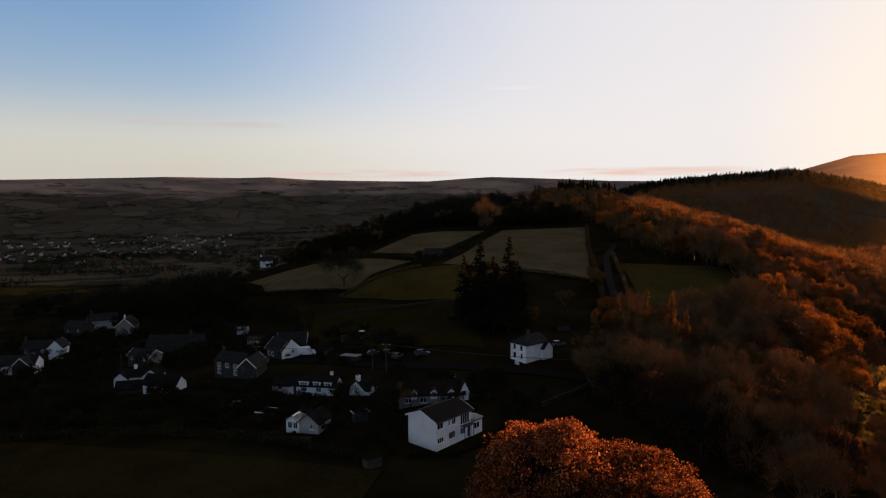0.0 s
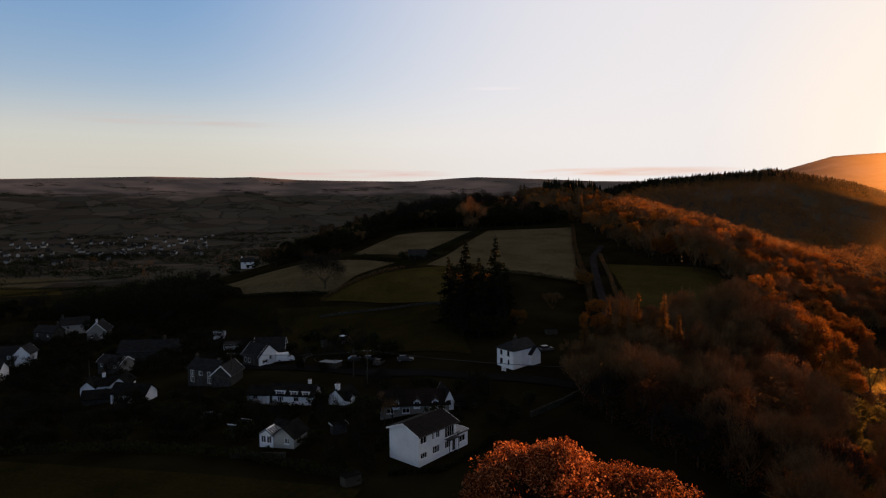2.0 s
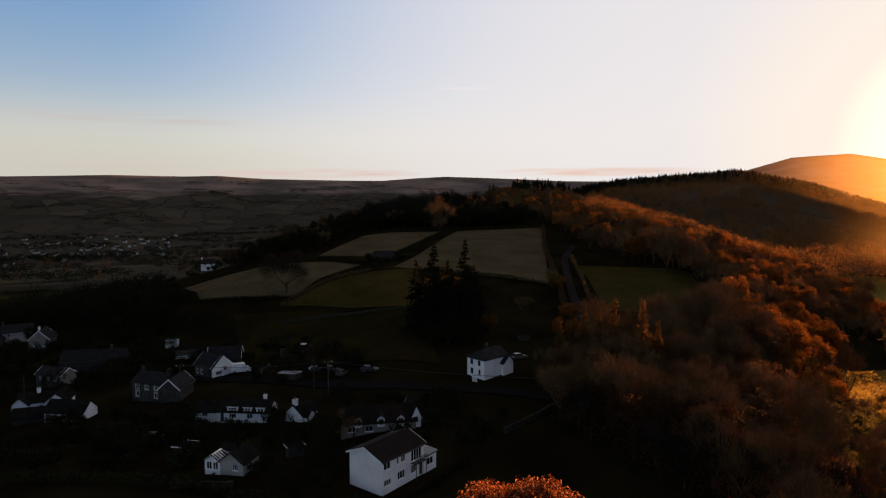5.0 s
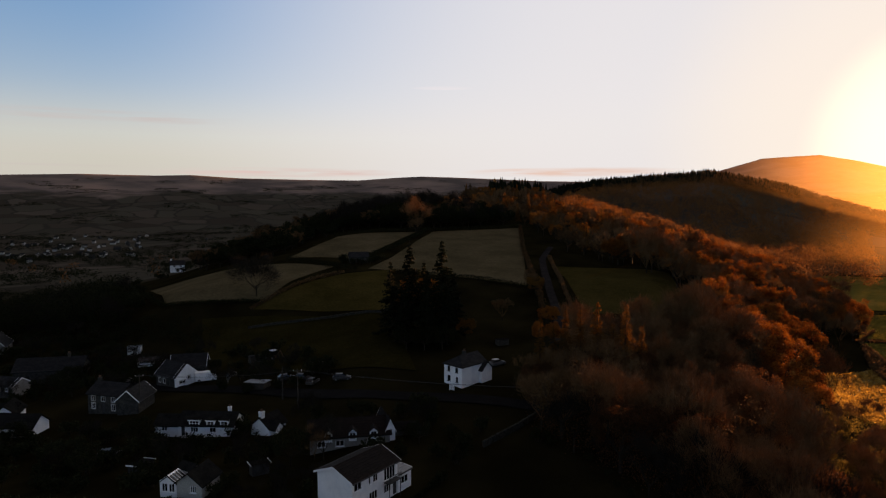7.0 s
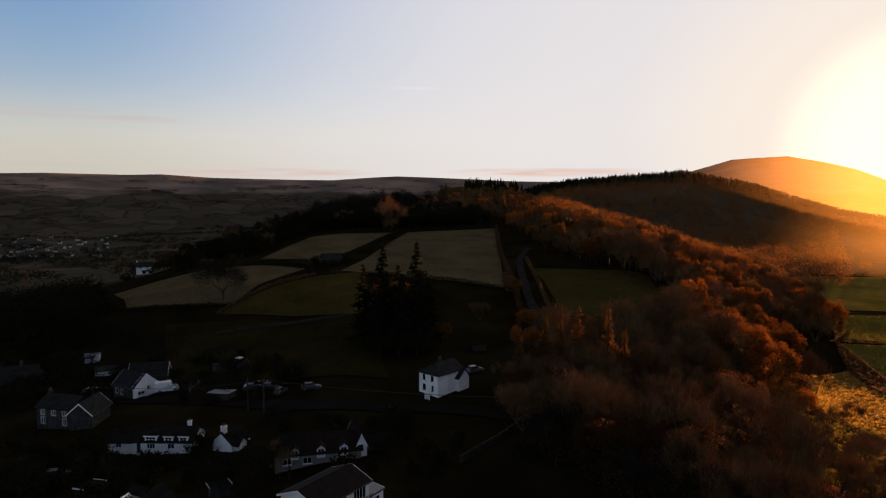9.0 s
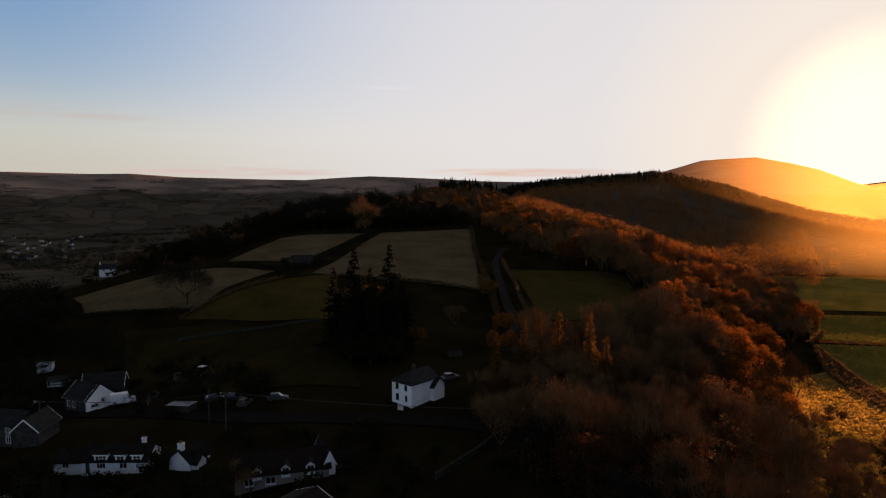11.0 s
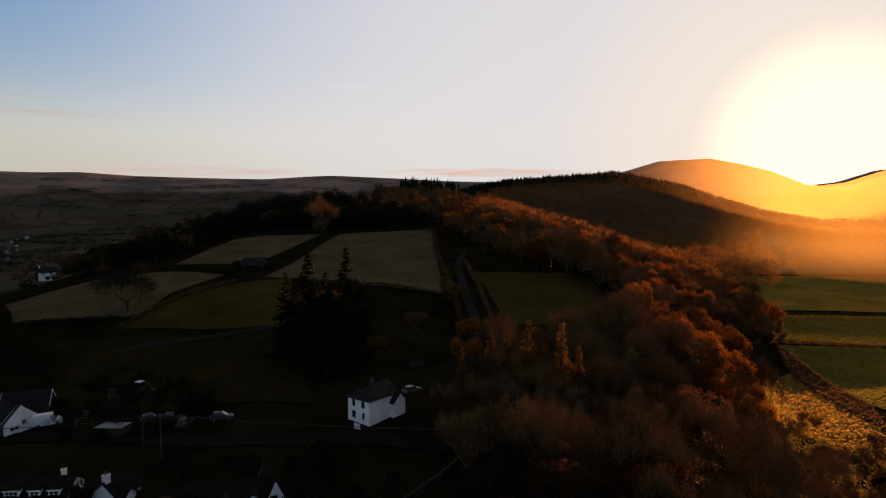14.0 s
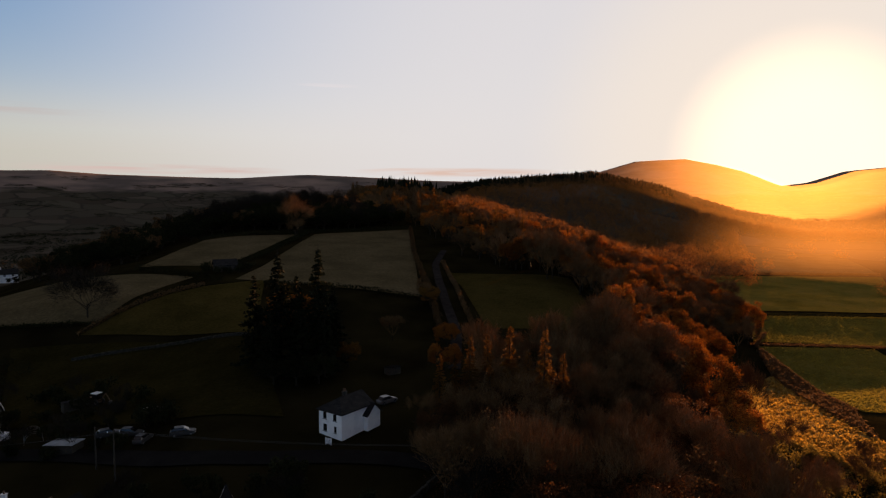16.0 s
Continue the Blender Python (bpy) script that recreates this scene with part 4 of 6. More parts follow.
# garden room with a glazed gable
sun_room = house("small stone cottage with a white glazed sunroom", (-21.4, 106.6), 74, 4.6, 4.0, 2.0, 3.5, M_CREAM, M_DARKROOF, [("L", 2.2, 3.1, 0.8, 1.8, 3)],
                 wings=[dict(at=(1.0, 2.0), yaw=72, length=3.0, width=1.8, eave=2.8, ridge=3.5, over=0.1, wall=M_CREAM, roof=M_DARKROOF),
                        dict(at=(-1.2, 3.2), length=2.4, width=2.6, eave=1.9, ridge=2.8, wall=M_PAINT, roof=M_GLASS, over=0.1,
                             openings=[("L", 0.3, 1.2, 0.6, 1.8, 2), ("L", 1.4, 2.3, 0.6, 1.8, 2), ("B", 0.4, 2.0, 0.7, 1.8, 2)])])
# glazing bars over the sunroom roof
for i in range(5):
    bx = -2.4 + i * 0.6
    v, f = [], []
    for y0, z0, y1, z1 in ((1.8, 1.88, 3.2, 2.86), (4.6, 1.88, 3.2, 2.86)):
        k = len(v)
        v += [(bx - 0.04, y0, z0 + 0.12), (bx + 0.04, y0, z0 + 0.12), (bx + 0.04, y1, z1 + 0.12), (bx - 0.04, y1, z1 + 0.12), (bx - 0.04, y0, z0 + 0.2), (bx + 0.04, y0, z0 + 0.2), (bx + 0.04, y1, z1 + 0.2), (bx - 0.04, y1, z1 + 0.2)]
        f += [tuple(k + j for j in q) for q in ((3, 2, 1, 0), (4, 5, 6, 7), (0, 1, 5, 4), (1, 2, 6, 5), (2, 3, 7, 6), (3, 0, 4, 7))]
    put("glazing_bar", mesh_from("glazing_bar", v, f, M_PAINT), sun_room)
# field barn on the slope
house("stone field barn with a grey roof among bushes", (-14.5, 291.0), 12, 8.0, 5.0, 2.2, 4.0, M_STONE, M_SLATE, [("F", 3, 5, 0.05, 2.0, 0)], name="barn", category="barn")


# ---- trees ----
class Sticks:
    """Tapered limbs gathered into one mesh."""

    def __init__(self, bare=True):
        self.v, self.f, self.bare = [], [], bare

    def limb(self, p0, p1, r0, r1, n=5):
        p0, p1 = Vector(p0), Vector(p1)
        q = (p1 - p0).to_track_quat("Z", "Y")
        k = len(self.v)
        ring = [Vector((math.cos(2 * math.pi * i / n), math.sin(2 * math.pi * i / n), 0)) for i in range(n)]
        self.v += [tuple(p0 + q @ (c * r0)) for c in ring] + [tuple(p1 + q @ (c * r1)) for c in ring]
        self.f += [(k + i, k + (i + 1) % n, k + n + (i + 1) % n, k + n + i) for i in range(n)]


def grow(sticks, rng, p, d, length, r, depth, tips, spread=0.6, kids=3, up=0.15, sides=6):
    """A limb of two bent pieces that forks again and again."""
    d = d.normalized()
    mid = p + d * length * 0.5
    d2 = (d + Vector((rng.gauss(0, 0.13), rng.gauss(0, 0.13), rng.gauss(0.05, 0.08)))).normalized()
    end = mid + d2 * length * 0.5
    if sticks.bare or depth > 0:
        sticks.limb(p, mid, r, r * 0.8, sides)
        sticks.limb(mid, end, r * 0.8, r * 0.58, sides)
    if depth == 0:
        tips.append(end)
        return
    for i in range(kids + (1 if rng.random() < 0.4 else 0)):
        a = rng.uniform(0, 2 * math.pi)
        side = d2.orthogonal().normalized()
        side.rotate(Matrix.Rotation(a, 3, d2))
        nd = d2 * (1 - spread * rng.uniform(0.5, 1)) + side * spread * rng.uniform(0.7, 1.2) + Vector((0, 0, up))
        start = end if i < 2 else mid.lerp(end, rng.random())
        grow(sticks, rng, start, nd, length * rng.uniform(0.58, 0.8), r * 0.52, depth - 1, tips, spread, kids, up, max(3, sides - 1))


def leaf_mesh(name, centres, size, mat, seed, jitter=0.0, flat=0.0):
    """Leaves as small four-cornered blades, folded a little, at the given points."""
    g = np.random.default_rng(seed)
    c = np.asarray(centres, float)
    n = len(c)
    c = c + g.normal(0, 1, (n, 3)) * jitter
    a, b = g.normal(0, 1, (n, 3)), g.normal(0, 1, (n, 3))
    a[:, 2] *= 1 - flat
    b[:, 2] *= 1 - flat
    a /= np.linalg.norm(a, axis=1)[:, None]
    b -= (a * b).sum(1)[:, None] * a
    b /= np.linalg.norm(b, axis=1)[:, None]
    s = size * g.uniform(0.6, 1.3, (n, 1))
    up = np.cross(a, b) * s * 0.18
    v = np.stack([c - a * s * 0.5, c - b * s * 0.33 + up, c + a * s * 0.5, c + b * s * 0.33 + up], 1).reshape(-1, 3)
    f = np.arange(4 * n).reshape(n, 4)
    return mesh_from(name, v.tolist(), f.tolist(), mat)


def tree(name, label, trunk_me, crown_me, crown_name="crown"):
    top = new(name)
    tagged(top, label, "tree")
    put("trunk", trunk_me, top)
    if crown_me:
        put(crown_name, crown_me, top)
    return top


def broadleaf(name, label, seed, tall, wide, leaves, size, mat, depth=3, sparse=1.0, bole=0.22, fuzz=1.0):
    rng, g = random.Random(seed), np.random.default_rng(seed)
    st, tips = Sticks(bare=False), []
    st.limb((0, 0, -0.6), (0, 0, tall * bole), tall * 0.028, tall * 0.02, 8)
    for i in range(6):
        a = i * 2.4 + rng.uniform(-0.4, 0.4)
        d = Vector((math.cos(a) * wide / tall * 1.5, math.sin(a) * wide / tall * 1.5, rng.uniform(0.5, 1.1)))
        grow(st, rng, Vector((0, 0, tall * bole * rng.uniform(0.8, 1.0))), d, tall * rng.uniform(0.24, 0.33), tall * 0.012, depth, tips, 0.62, 3, 0.12, 5)
    t = np.array([tuple(p) for p in tips])
    # fit the tips into the crown's size
    mid, rad = np.array([0, 0, tall * 0.56]), np.array([wide * 0.47, wide * 0.47, tall * 0.42])
    far = np.linalg.norm((t - mid) / rad, axis=1)[:, None]
    t = np.where(far > 1, mid + (t - mid) / far * g.uniform(0.86, 1.02, far.shape), t)
    pick = t[g.integers(0, len(t), int(leaves * sparse))]
    sc = np.array([wide * 0.06, wide * 0.06, tall * 0.035])
    ball = g.normal(0, 1, pick.shape)
    ball *= (g.random((len(ball), 1)) ** 0.45 * 1.7) / np.linalg.norm(ball, axis=1)[:, None]
    pts = pick + ball * sc * fuzz
    pts[:, 2] = np.clip(pts[:, 2], tall * 0.12, tall * 1.02)
    return tree(name, label, mesh_from("trunk", st.v, st.f, M_BARK), leaf_mesh("crown", pts, size, mat, seed))


def twig_blades(roots, ways, length, width, seed):
    """Fine twigs: corners of long thin tapering blades that start at the given points, five a blade."""
    g = np.random.default_rng(seed)
    p, d = np.asarray(roots, float), np.asarray(ways, float)
    n = len(p)
    d = d / np.linalg.norm(d, axis=1)[:, None]
    side = np.cross(d, g.normal(0, 1, (n, 3)))
    side /= np.linalg.norm(side, axis=1)[:, None]
    l, w = length * g.uniform(0.5, 1.3, (n, 1)), width * g.uniform(0.6, 1.3, (n, 1))
    bend = g.normal(0, 0.12, (n, 3)) * l
    return np.stack([p - side * w * 0.5, p + side * w * 0.5, p + d * l * 0.55 + bend + side * w * 0.4, p + d * l + bend * 2.2, p + d * l * 0.55 + bend - side * w * 0.4], 1).reshape(-1, 3)


def bare_tree(name, label, seed, tall, wide, depth=4, mat=None, twigs=2600, up=0.9):
    """A leafless tree: upswept limbs that end in a haze of fine twigs."""
    rng, g = random.Random(seed), np.random.default_rng(seed)
    st, tw, tips = Sticks(), Sticks(), []
    st.limb((0, 0, -0.5), (0, 0, tall * 0.25), tall * 0.018, tall * 0.013, 6)
    for i in range(6):
        a = i * 2.3 + rng.uniform(-0.5, 0.5)
        d = Vector((math.cos(a) * wide / tall * 1.15, math.sin(a) * wide / tall * 1.15, rng.uniform(0.9, 1.6)))
        grow(tw, rng, Vector((0, 0, tall * rng.uniform(0.14, 0.25))), d, tall * rng.uniform(0.22, 0.3), tall * 0.0065, depth - 1, tips, 0.5, 2, 0.2, 4)
    t = np.array([tuple(q) for q in tips])
    roots = t[g.integers(0, len(t), twigs)] + g.normal(0, 1, (twigs, 3)) * np.array([wide, wide, tall]) * 0.045
    ways = (roots - np.array([0, 0, tall * 0.35])) / tall + np.array([0, 0, up * 0.5]) + g.normal(0, 0.28, (twigs, 3))
    k = len(tw.v)
    v = tw.v + twig_blades(roots, ways, tall * 0.11, 0.055, seed).tolist()
    f = tw.f + (k + np.arange(5 * twigs).reshape(twigs, 5)).tolist()
    return tree(name, label, mesh_from("trunk", st.v, st.f, M_BARK), mesh_from("branch_mass", v, f, mat or M_TWIG), "branch_mass")


def conifer(name, label, seed, tall, wide, mat, tiers=22, dense=26, size=0.9, thin=0.0):
    rng, g = random.Random(seed), np.random.default_rng(seed)
    st, pts = Sticks(), []
    st.limb((0, 0, -0.5), (0, 0, tall * 0.5), tall * 0.018, tall * 0.011, 7)
    st.limb((0, 0, tall * 0.5), (0, 0, tall), tall * 0.011, 0.03, 5)
    for i in range(tiers):
        z = tall * (0.1 + 0.88 * i / tiers)
        reach = wide * 0.5 * (1 - (i / tiers)) ** 0.85 * rng.uniform(0.75, 1.12) + 0.25
        for j in range(7 if i < tiers * 0.7 else 5):
            a = rng.uniform(0, 2 * math.pi)
            r = reach * rng.uniform(0.7, 1.1)
            end = Vector((math.cos(a) * r, math.sin(a) * r, z - r * 0.22 + rng.uniform(-0.3, 0.3)))
            st.limb((0, 0, z), end, 0.05, 0.015, 3)
            m = max(3, int(dense * r / (wide * 0.5)))
            u = g.uniform(0.15, 1.05, m)[:, None]
            q = np.array([0, 0, z]) * (1 - u) + np.array(tuple(end)) * u
            pts.append(q + g.normal(0, 1, (m, 3)) * np.array([0.28, 0.28, 0.18]) * (0.4 + u * 0.6) * size)
    pts = np.concatenate(pts)
    if thin:
        pts = pts[g.random(len(pts)) > thin]
    return tree(name, label, mesh_from("trunk", st.v, st.f, M_BARK), leaf_mesh("crown", pts, size, mat, seed, flat=0.5))


def bush(name, label, seed, tall, wide, leaves, size, mat):
    rng, g = random.Random(seed), np.random.default_rng(seed)
    st, pts = Sticks(), []
    lobes = [(rng.uniform(-0.3, 0.3) * wide, rng.uniform(-0.3, 0.3) * wide, tall * rng.uniform(0.4, 0.7), wide * rng.uniform(0.2, 0.34)) for _ in range(7)]
    lobes = [(x + rng.gauss(0, 0.08) * wide, y + rng.gauss(0, 0.08) * wide, z * rng.uniform(0.7, 1.25), r * rng.uniform(0.6, 1.1)) for x, y, z, r in lobes]
    for x, y, z, r in lobes:
        st.limb((x * 0.15, y * 0.15, -0.3), (x, y, z), 0.06, 0.02, 4)
        d = g.normal(0, 1, (leaves // 7, 3))
        d /= np.linalg.norm(d, axis=1)[:, None]
        pts.append(np.array([x, y, z]) + d * r * g.uniform(0.25, 1.25, (len(d), 1)) * np.array([1, 1, min(1.0, 0.9 * tall / wide + 0.2)]))
    pts = np.concatenate(pts)
    pts[:, 2] = np.abs(pts[:, 2])
    top = tree(name, label, mesh_from("stems", st.v, st.f, M_BARK), leaf_mesh("crown", pts, size, mat, seed))
    return tagged(top, category="shrub")


placed = []


def plant(kind, x, y, scale=1.0, turn=None, sink=0.1, tilt=0.0):
    """The first planting moves the model itself, later ones copy it."""
    rng = plant.rng
    turn = rng.uniform(0, 360) if turn is None else turn
    m = pose(x, y, height(x, y) - sink, rng.uniform(-tilt, tilt), rng.uniform(-tilt, tilt), turn) @ Matrix.Diagonal((scale, scale, scale * rng.uniform(0.92, 1.1), 1))
    if kind.name not in plant.used:
        plant.used.add(kind.name)
        kind.matrix_world = m
        return kind
    ob = copy_thing(kind, m)
    ob.scale = m.to_scale()
    return ob


plant.rng, plant.used = random.Random(7), set()


def wood(kinds, weights, region, spacing, scale=(0.8, 1.15), keep=None, group=""):
    """Trees over a region (x0, x1, y0, y1), on a jittered grid, where keep(x, y) holds."""
    rng = plant.rng
    x0, x1, y0, y1 = region
    y = y0
    while y < y1:
        x = x0
        while x < x1:
            px, py = x + rng.uniform(-0.42, 0.42) * spacing, y + rng.uniform(-0.42, 0.42) * spacing
            if keep is None or keep(px, py):
                ob = plant(rng.choices(kinds, weights)[0], px, py, rng.uniform(*scale))
                if group:
                    tagged(ob, group=group)
            x += spacing
        y += spacing


def inside(poly):
    """Whether a place lies in a polygon of the plan."""
    def test(x, y):
        hit, j = False, len(poly) - 1
        for i in range(len(poly)):
            (xi, yi), (xj, yj) = poly[i], poly[j]
            if (yi > y) != (yj > y) and x < (xj - xi) * (y - yi) / (yj - yi) + xi:
                hit = not hit
            j = i
        return hit
    return test


def wood_in(poly, kinds, weights, spacing, scale=(0.8, 1.15), group=""):
    xs, ys = [p[0] for p in poly], [p[1] for p in poly]
    wood(kinds, weights, (min(xs), max(xs), min(ys), max(ys)), spacing, scale, inside(poly), group)


def along(line, step):
    p = np.array(line, float)
    d = np.r_[0, np.cumsum(np.hypot(*np.diff(p, axis=0).T))]
    u = np.arange(0, d[-1], step)
    return np.stack([np.interp(u, d, p[:, 0]), np.interp(u, d, p[:, 1])], -1)


def domed_oak(label, seed, tall, radius, clumps, each, size, mat):
    """A broad oak: limbs to a dome of dense leaf clumps with gaps between them."""
    rng, g = random.Random(seed), np.random.default_rng(seed)
    st = Sticks()
    st.limb((0, 0, -0.6), (0, 0, tall * 0.2), tall * 0.035, tall * 0.026, 9)
    d = g.normal(0, 1, (clumps * 3, 3))
    d /= np.linalg.norm(d, axis=1)[:, None]
    d = d[(d[:, 2] > -0.35) & (np.sin(8 * d[:, 0] + seed) * np.sin(7 * d[:, 1] + 1) + np.sin(9 * d[:, 2] + 5 * d[:, 0]) > -1.0)][:clumps]
    lump = 1 + 0.05 * np.sin(3.1 * d[:, 0] + seed) * np.cos(2.7 * d[:, 1]) + 0.05 * np.sin(7 * d[:, 0] - 5 * d[:, 1])
    d[:, 2] = np.sign(d[:, 2]) * np.abs(d[:, 2]) ** 0.85
    c = np.array([0, 0, tall * 0.5]) + d * np.array([radius, radius, tall * 0.48]) * (lump * g.uniform(0.80, 0.98, len(d)))[:, None]
    for i in range(0, len(c), 3):
        end = Vector(c[i])
        fork = Vector((end.x * 0.35, end.y * 0.35, tall * 0.2 + (end.z - tall * 0.2) * 0.45)) + Vector((rng.gauss(0, 0.4), rng.gauss(0, 0.4), 0))
        st.limb((0, 0, tall * rng.uniform(0.15, 0.22)), fork, tall * 0.012, tall * 0.007, 5)
        st.limb(fork, end, tall * 0.007, 0.03, 4)
        for j in (1, 2):
            if i + j < len(c):
                st.limb(fork, Vector(c[i + j]), tall * 0.005, 0.03, 3)
    ball = g.normal(0, 1, (len(c), each, 3))
    ball *= (g.random((len(c), each, 1)) ** 0.4) / np.linalg.norm(ball, axis=2)[..., None]
    pts = c[:, None] + ball * np.array([1.05, 1.05, 0.7]) * g.uniform(0.6, 1.25, (len(c), 1, 1))
    return tree("oak_tree", label, mesh_from("trunk", st.v, st.f, M_BARK), leaf_mesh("crown", pts.reshape(-1, 3), size, mat, seed))


big_oak = domed_oak("large oak full of orange-brown autumn leaves", 11, 18.7, 9.2, 950, 75, 0.25, M_OAK)
big_oak_b = domed_oak("spreading oak with russet autumn leaves", 12, 17.0, 9.4, 950, 75, 0.25, M_OAK)
AUT = [broadleaf("autumn_tree", "broadleaf tree with rusty autumn leaves", 20 + i, 15, 12, 9000, 0.36, M_AUTUMN, fuzz=0.9) for i in range(3)]
DULL = [broadleaf("withered_tree", "tree with sparse brown withered leaves", 30 + i, 14, 11, 1900, 0.42, M_DULL) for i in range(2)]
# leaves coloured dark for the side of the wood that the sun misses
BROWN = [broadleaf("brown_tree", "broadleaf tree with leaves coloured dark brown for the shaded side", 35 + i, 15, 10, 5200, 0.34, M_BROWN) for i in range(3)]
BARE = [bare_tree("bare_ash", "leafless ash with upswept grey-brown twigs", 40, 14, 9, 4), bare_tree("bare_beech", "leafless beech with a fine brown crown", 41, 14, 10, 4),
        bare_tree("bare_birch", "slender leafless birch with drooping twigs", 42, 13, 8, 4)]
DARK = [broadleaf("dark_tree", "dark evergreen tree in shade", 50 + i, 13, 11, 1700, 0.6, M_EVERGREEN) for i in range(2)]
GARDEN_BARE = [bare_tree("bare_garden_tree", "small dark leafless tree in a garden", 145 + i, 13, 10, 4, M_DARKTWIG, 1600) for i in range(2)]
# plainer trees for the far side of the hill
FAR_AUT = [broadleaf("autumn_tree", "distant broadleaf tree with rusty autumn leaves", 120 + i, 15, 12, 3200, 0.48, M_AUTUMN, 2, fuzz=0.95) for i in range(3)]
FAR_DULL = [broadleaf("withered_tree", "distant tree with brown withered leaves", 130 + i, 14, 11, 800, 0.8, M_DULL, 2) for i in range(2)]
FAR_DARK = [broadleaf("dark_tree", "distant dark evergreen tree", 150 + i, 13, 12, 1900, 0.75, M_EVERGREEN, 2, 1.0, 0.12, 1.3) for i in range(2)]
FAR_BARE = [bare_tree("bare_ash", "distant leafless ash on the hill", 140, 14, 9, 3, None, 900), bare_tree("bare_beech", "distant leafless beech on the hill", 141, 14, 10, 3, None, 900)]
LARCH = [conifer("larch_tree", "golden larch with a narrow crown", 60 + i, 17, 5.2, M_LARCH, 32, 80, 0.29) for i in range(2)]
FAR_LARCH = [conifer("larch_tree", "distant golden larch on the hill", 160 + i, 16, 5.6, M_LARCH, 18, 26, 0.6) for i in range(2)]
FIR = [conifer("fir_tree", "tall dark fir tree", 70 + i, 26, 11, M_FIR, 26, 30, 1.0) for i in range(2)]
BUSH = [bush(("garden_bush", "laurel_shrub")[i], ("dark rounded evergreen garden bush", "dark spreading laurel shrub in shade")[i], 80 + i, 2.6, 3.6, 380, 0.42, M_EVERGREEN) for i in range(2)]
SCRUB = [bush("olive_shrub", "olive-green shrub with yellowing leaves", 85 + i, 5, 6.5, 1800, 0.36, M_OLIVE) for i in range(2)]
GOLD = [broadleaf("golden_tree", "small tree with golden leaves", 90, 9, 7, 5200, 0.27, M_LARCH)]

plant(big_oak, 14.0, 62, 1.0, 20)
plant(big_oak_b, 21.4, 61.4, 1.0, 140)

# the firs behind the lane-side house, with gold leaves among them
for x, y, s in ((9.0, 186, 1.04), (17.5, 185, 1.0), (4.0, 190, 0.74), (13, 191, 0.86), (21, 189, 0.74), (13.5, 182, 0.76), (7.5, 182, 0.6), (18.5, 181, 0.64)):
    tagged(plant(FIR[int(x) % 2], x, y, s), group="firs in the field corner")
for x, y, s in ((13.2, 193, 2.2), (24.0, 187, 0.8)):
    plant(GOLD[0], x, y, s)
for x, y in ((8, 178), (17, 177), (12.5, 176.5)):
    plant(DARK[0], x, y, 0.62)

# wood on the bank right of the lane
LANE_WOOD = [(30, 122), (34, 150), (42, 160), (54, 176), (74, 180), (94, 200), (108, 192), (95, 166), (81, 144), (74, 120), (64, 96), (50, 92)]
wood_in(LANE_WOOD, BARE + DULL + BROWN, [6, 6, 6, 1, 1, 1, 1, 1], 5.6, (0.58, 0.98), "wood on the bank")
for x, y, s in ((46.2, 143.4, 1.1), (50.5, 139, 1.06), (54, 139.5, 0.85), (36, 150, 0.78), (40.8, 158, 0.62), (40.8, 148, 0.92), (44.6, 150, 0.92), (50.5, 146, 0.9), (48, 149, 0.85), (43, 144, 0.8), (53, 145, 0.85)):
    plant(LARCH[int(y) % 2], x, y, s)
for x, y, s in ((86, 165, 1.1), (90, 172, 1.15), (84, 178, 1.25), (88, 190, 1.1), (92, 186, 1.1), (80, 178, 1.0), (95, 198, 1.0), (74, 172, 1.0)):
    plant(BROWN[int(x) % 3] if int(x + y) % 2 else BARE[int(x) % 3], x, y, s)
# bright-leaved trees only along the edge that the sun catches
for x, y, s in ((99, 158, 0.95), (102, 167, 1.1), (101, 176, 1.2), (105, 184, 1.15), (104, 193, 1.15), (108, 203, 1.1), (96, 150, 0.8)):
    plant(AUT[int(x) % 3], x, y, s)
wood_in([(66, 92), (76, 120), (83, 146), (97, 164), (116, 160), (134, 140), (132, 112), (100, 82)], SCRUB + BUSH + BARE, [4, 4, 3, 3, 1.2, 1.2, 1.2], 4.6, (0.35, 0.66))
wood_in([(72, 84), (80, 104), (104, 104), (100, 80)], SCRUB + BARE + AUT[:1], [5, 5, 1, 1, 1, 1], 6.0, (0.5, 0.8))
wood_in([(40, 68), (46, 92), (84, 92), (90, 60)], SCRUB + BARE + DULL + AUT[:1], [5, 5, 3, 3, 3, 1, 1, 0.5], 6.5, (0.5, 0.85))
plant(BARE[0], 115, 168.8, 1.0)
g = random.Random(33)
for x, y in along([(28, 122), (38, 108), (50, 92), (60, 92)], 2.6):
    plant(GARDEN_BARE[g.randrange(2)] if g.random() < 0.5 else BUSH[g.randrange(2)], x + g.uniform(-2, 2), y + g.uniform(-2, 2), g.uniform(0.3, 0.42) if g.random() < 0.5 else g.uniform(0.5, 0.9))
for x, y, k in ((61.2, 122.5, 0.42), (69.3, 106.5, 0.5), (72, 104, 0.4), (121, 276, 0.75), (64, 134, 0.4)):
    plant(AUT[int(y) % 3], x, y, k)
for x, y in ((130, 205), (136, 210), (128, 213), (140, 222), (132, 224)):
    plant(AUT[int(y) % 3], x, y, 1.0)

# sunlit wood along the hill's shoulder up to the ridge
SHOULDER = [(104, 274), (84, 310), (88, 360), (84, 410), (66, 470), (60, 560), (72, 640), (130, 640), (170, 560), (190, 460), (190, 360), (160, 290), (132, 262)]
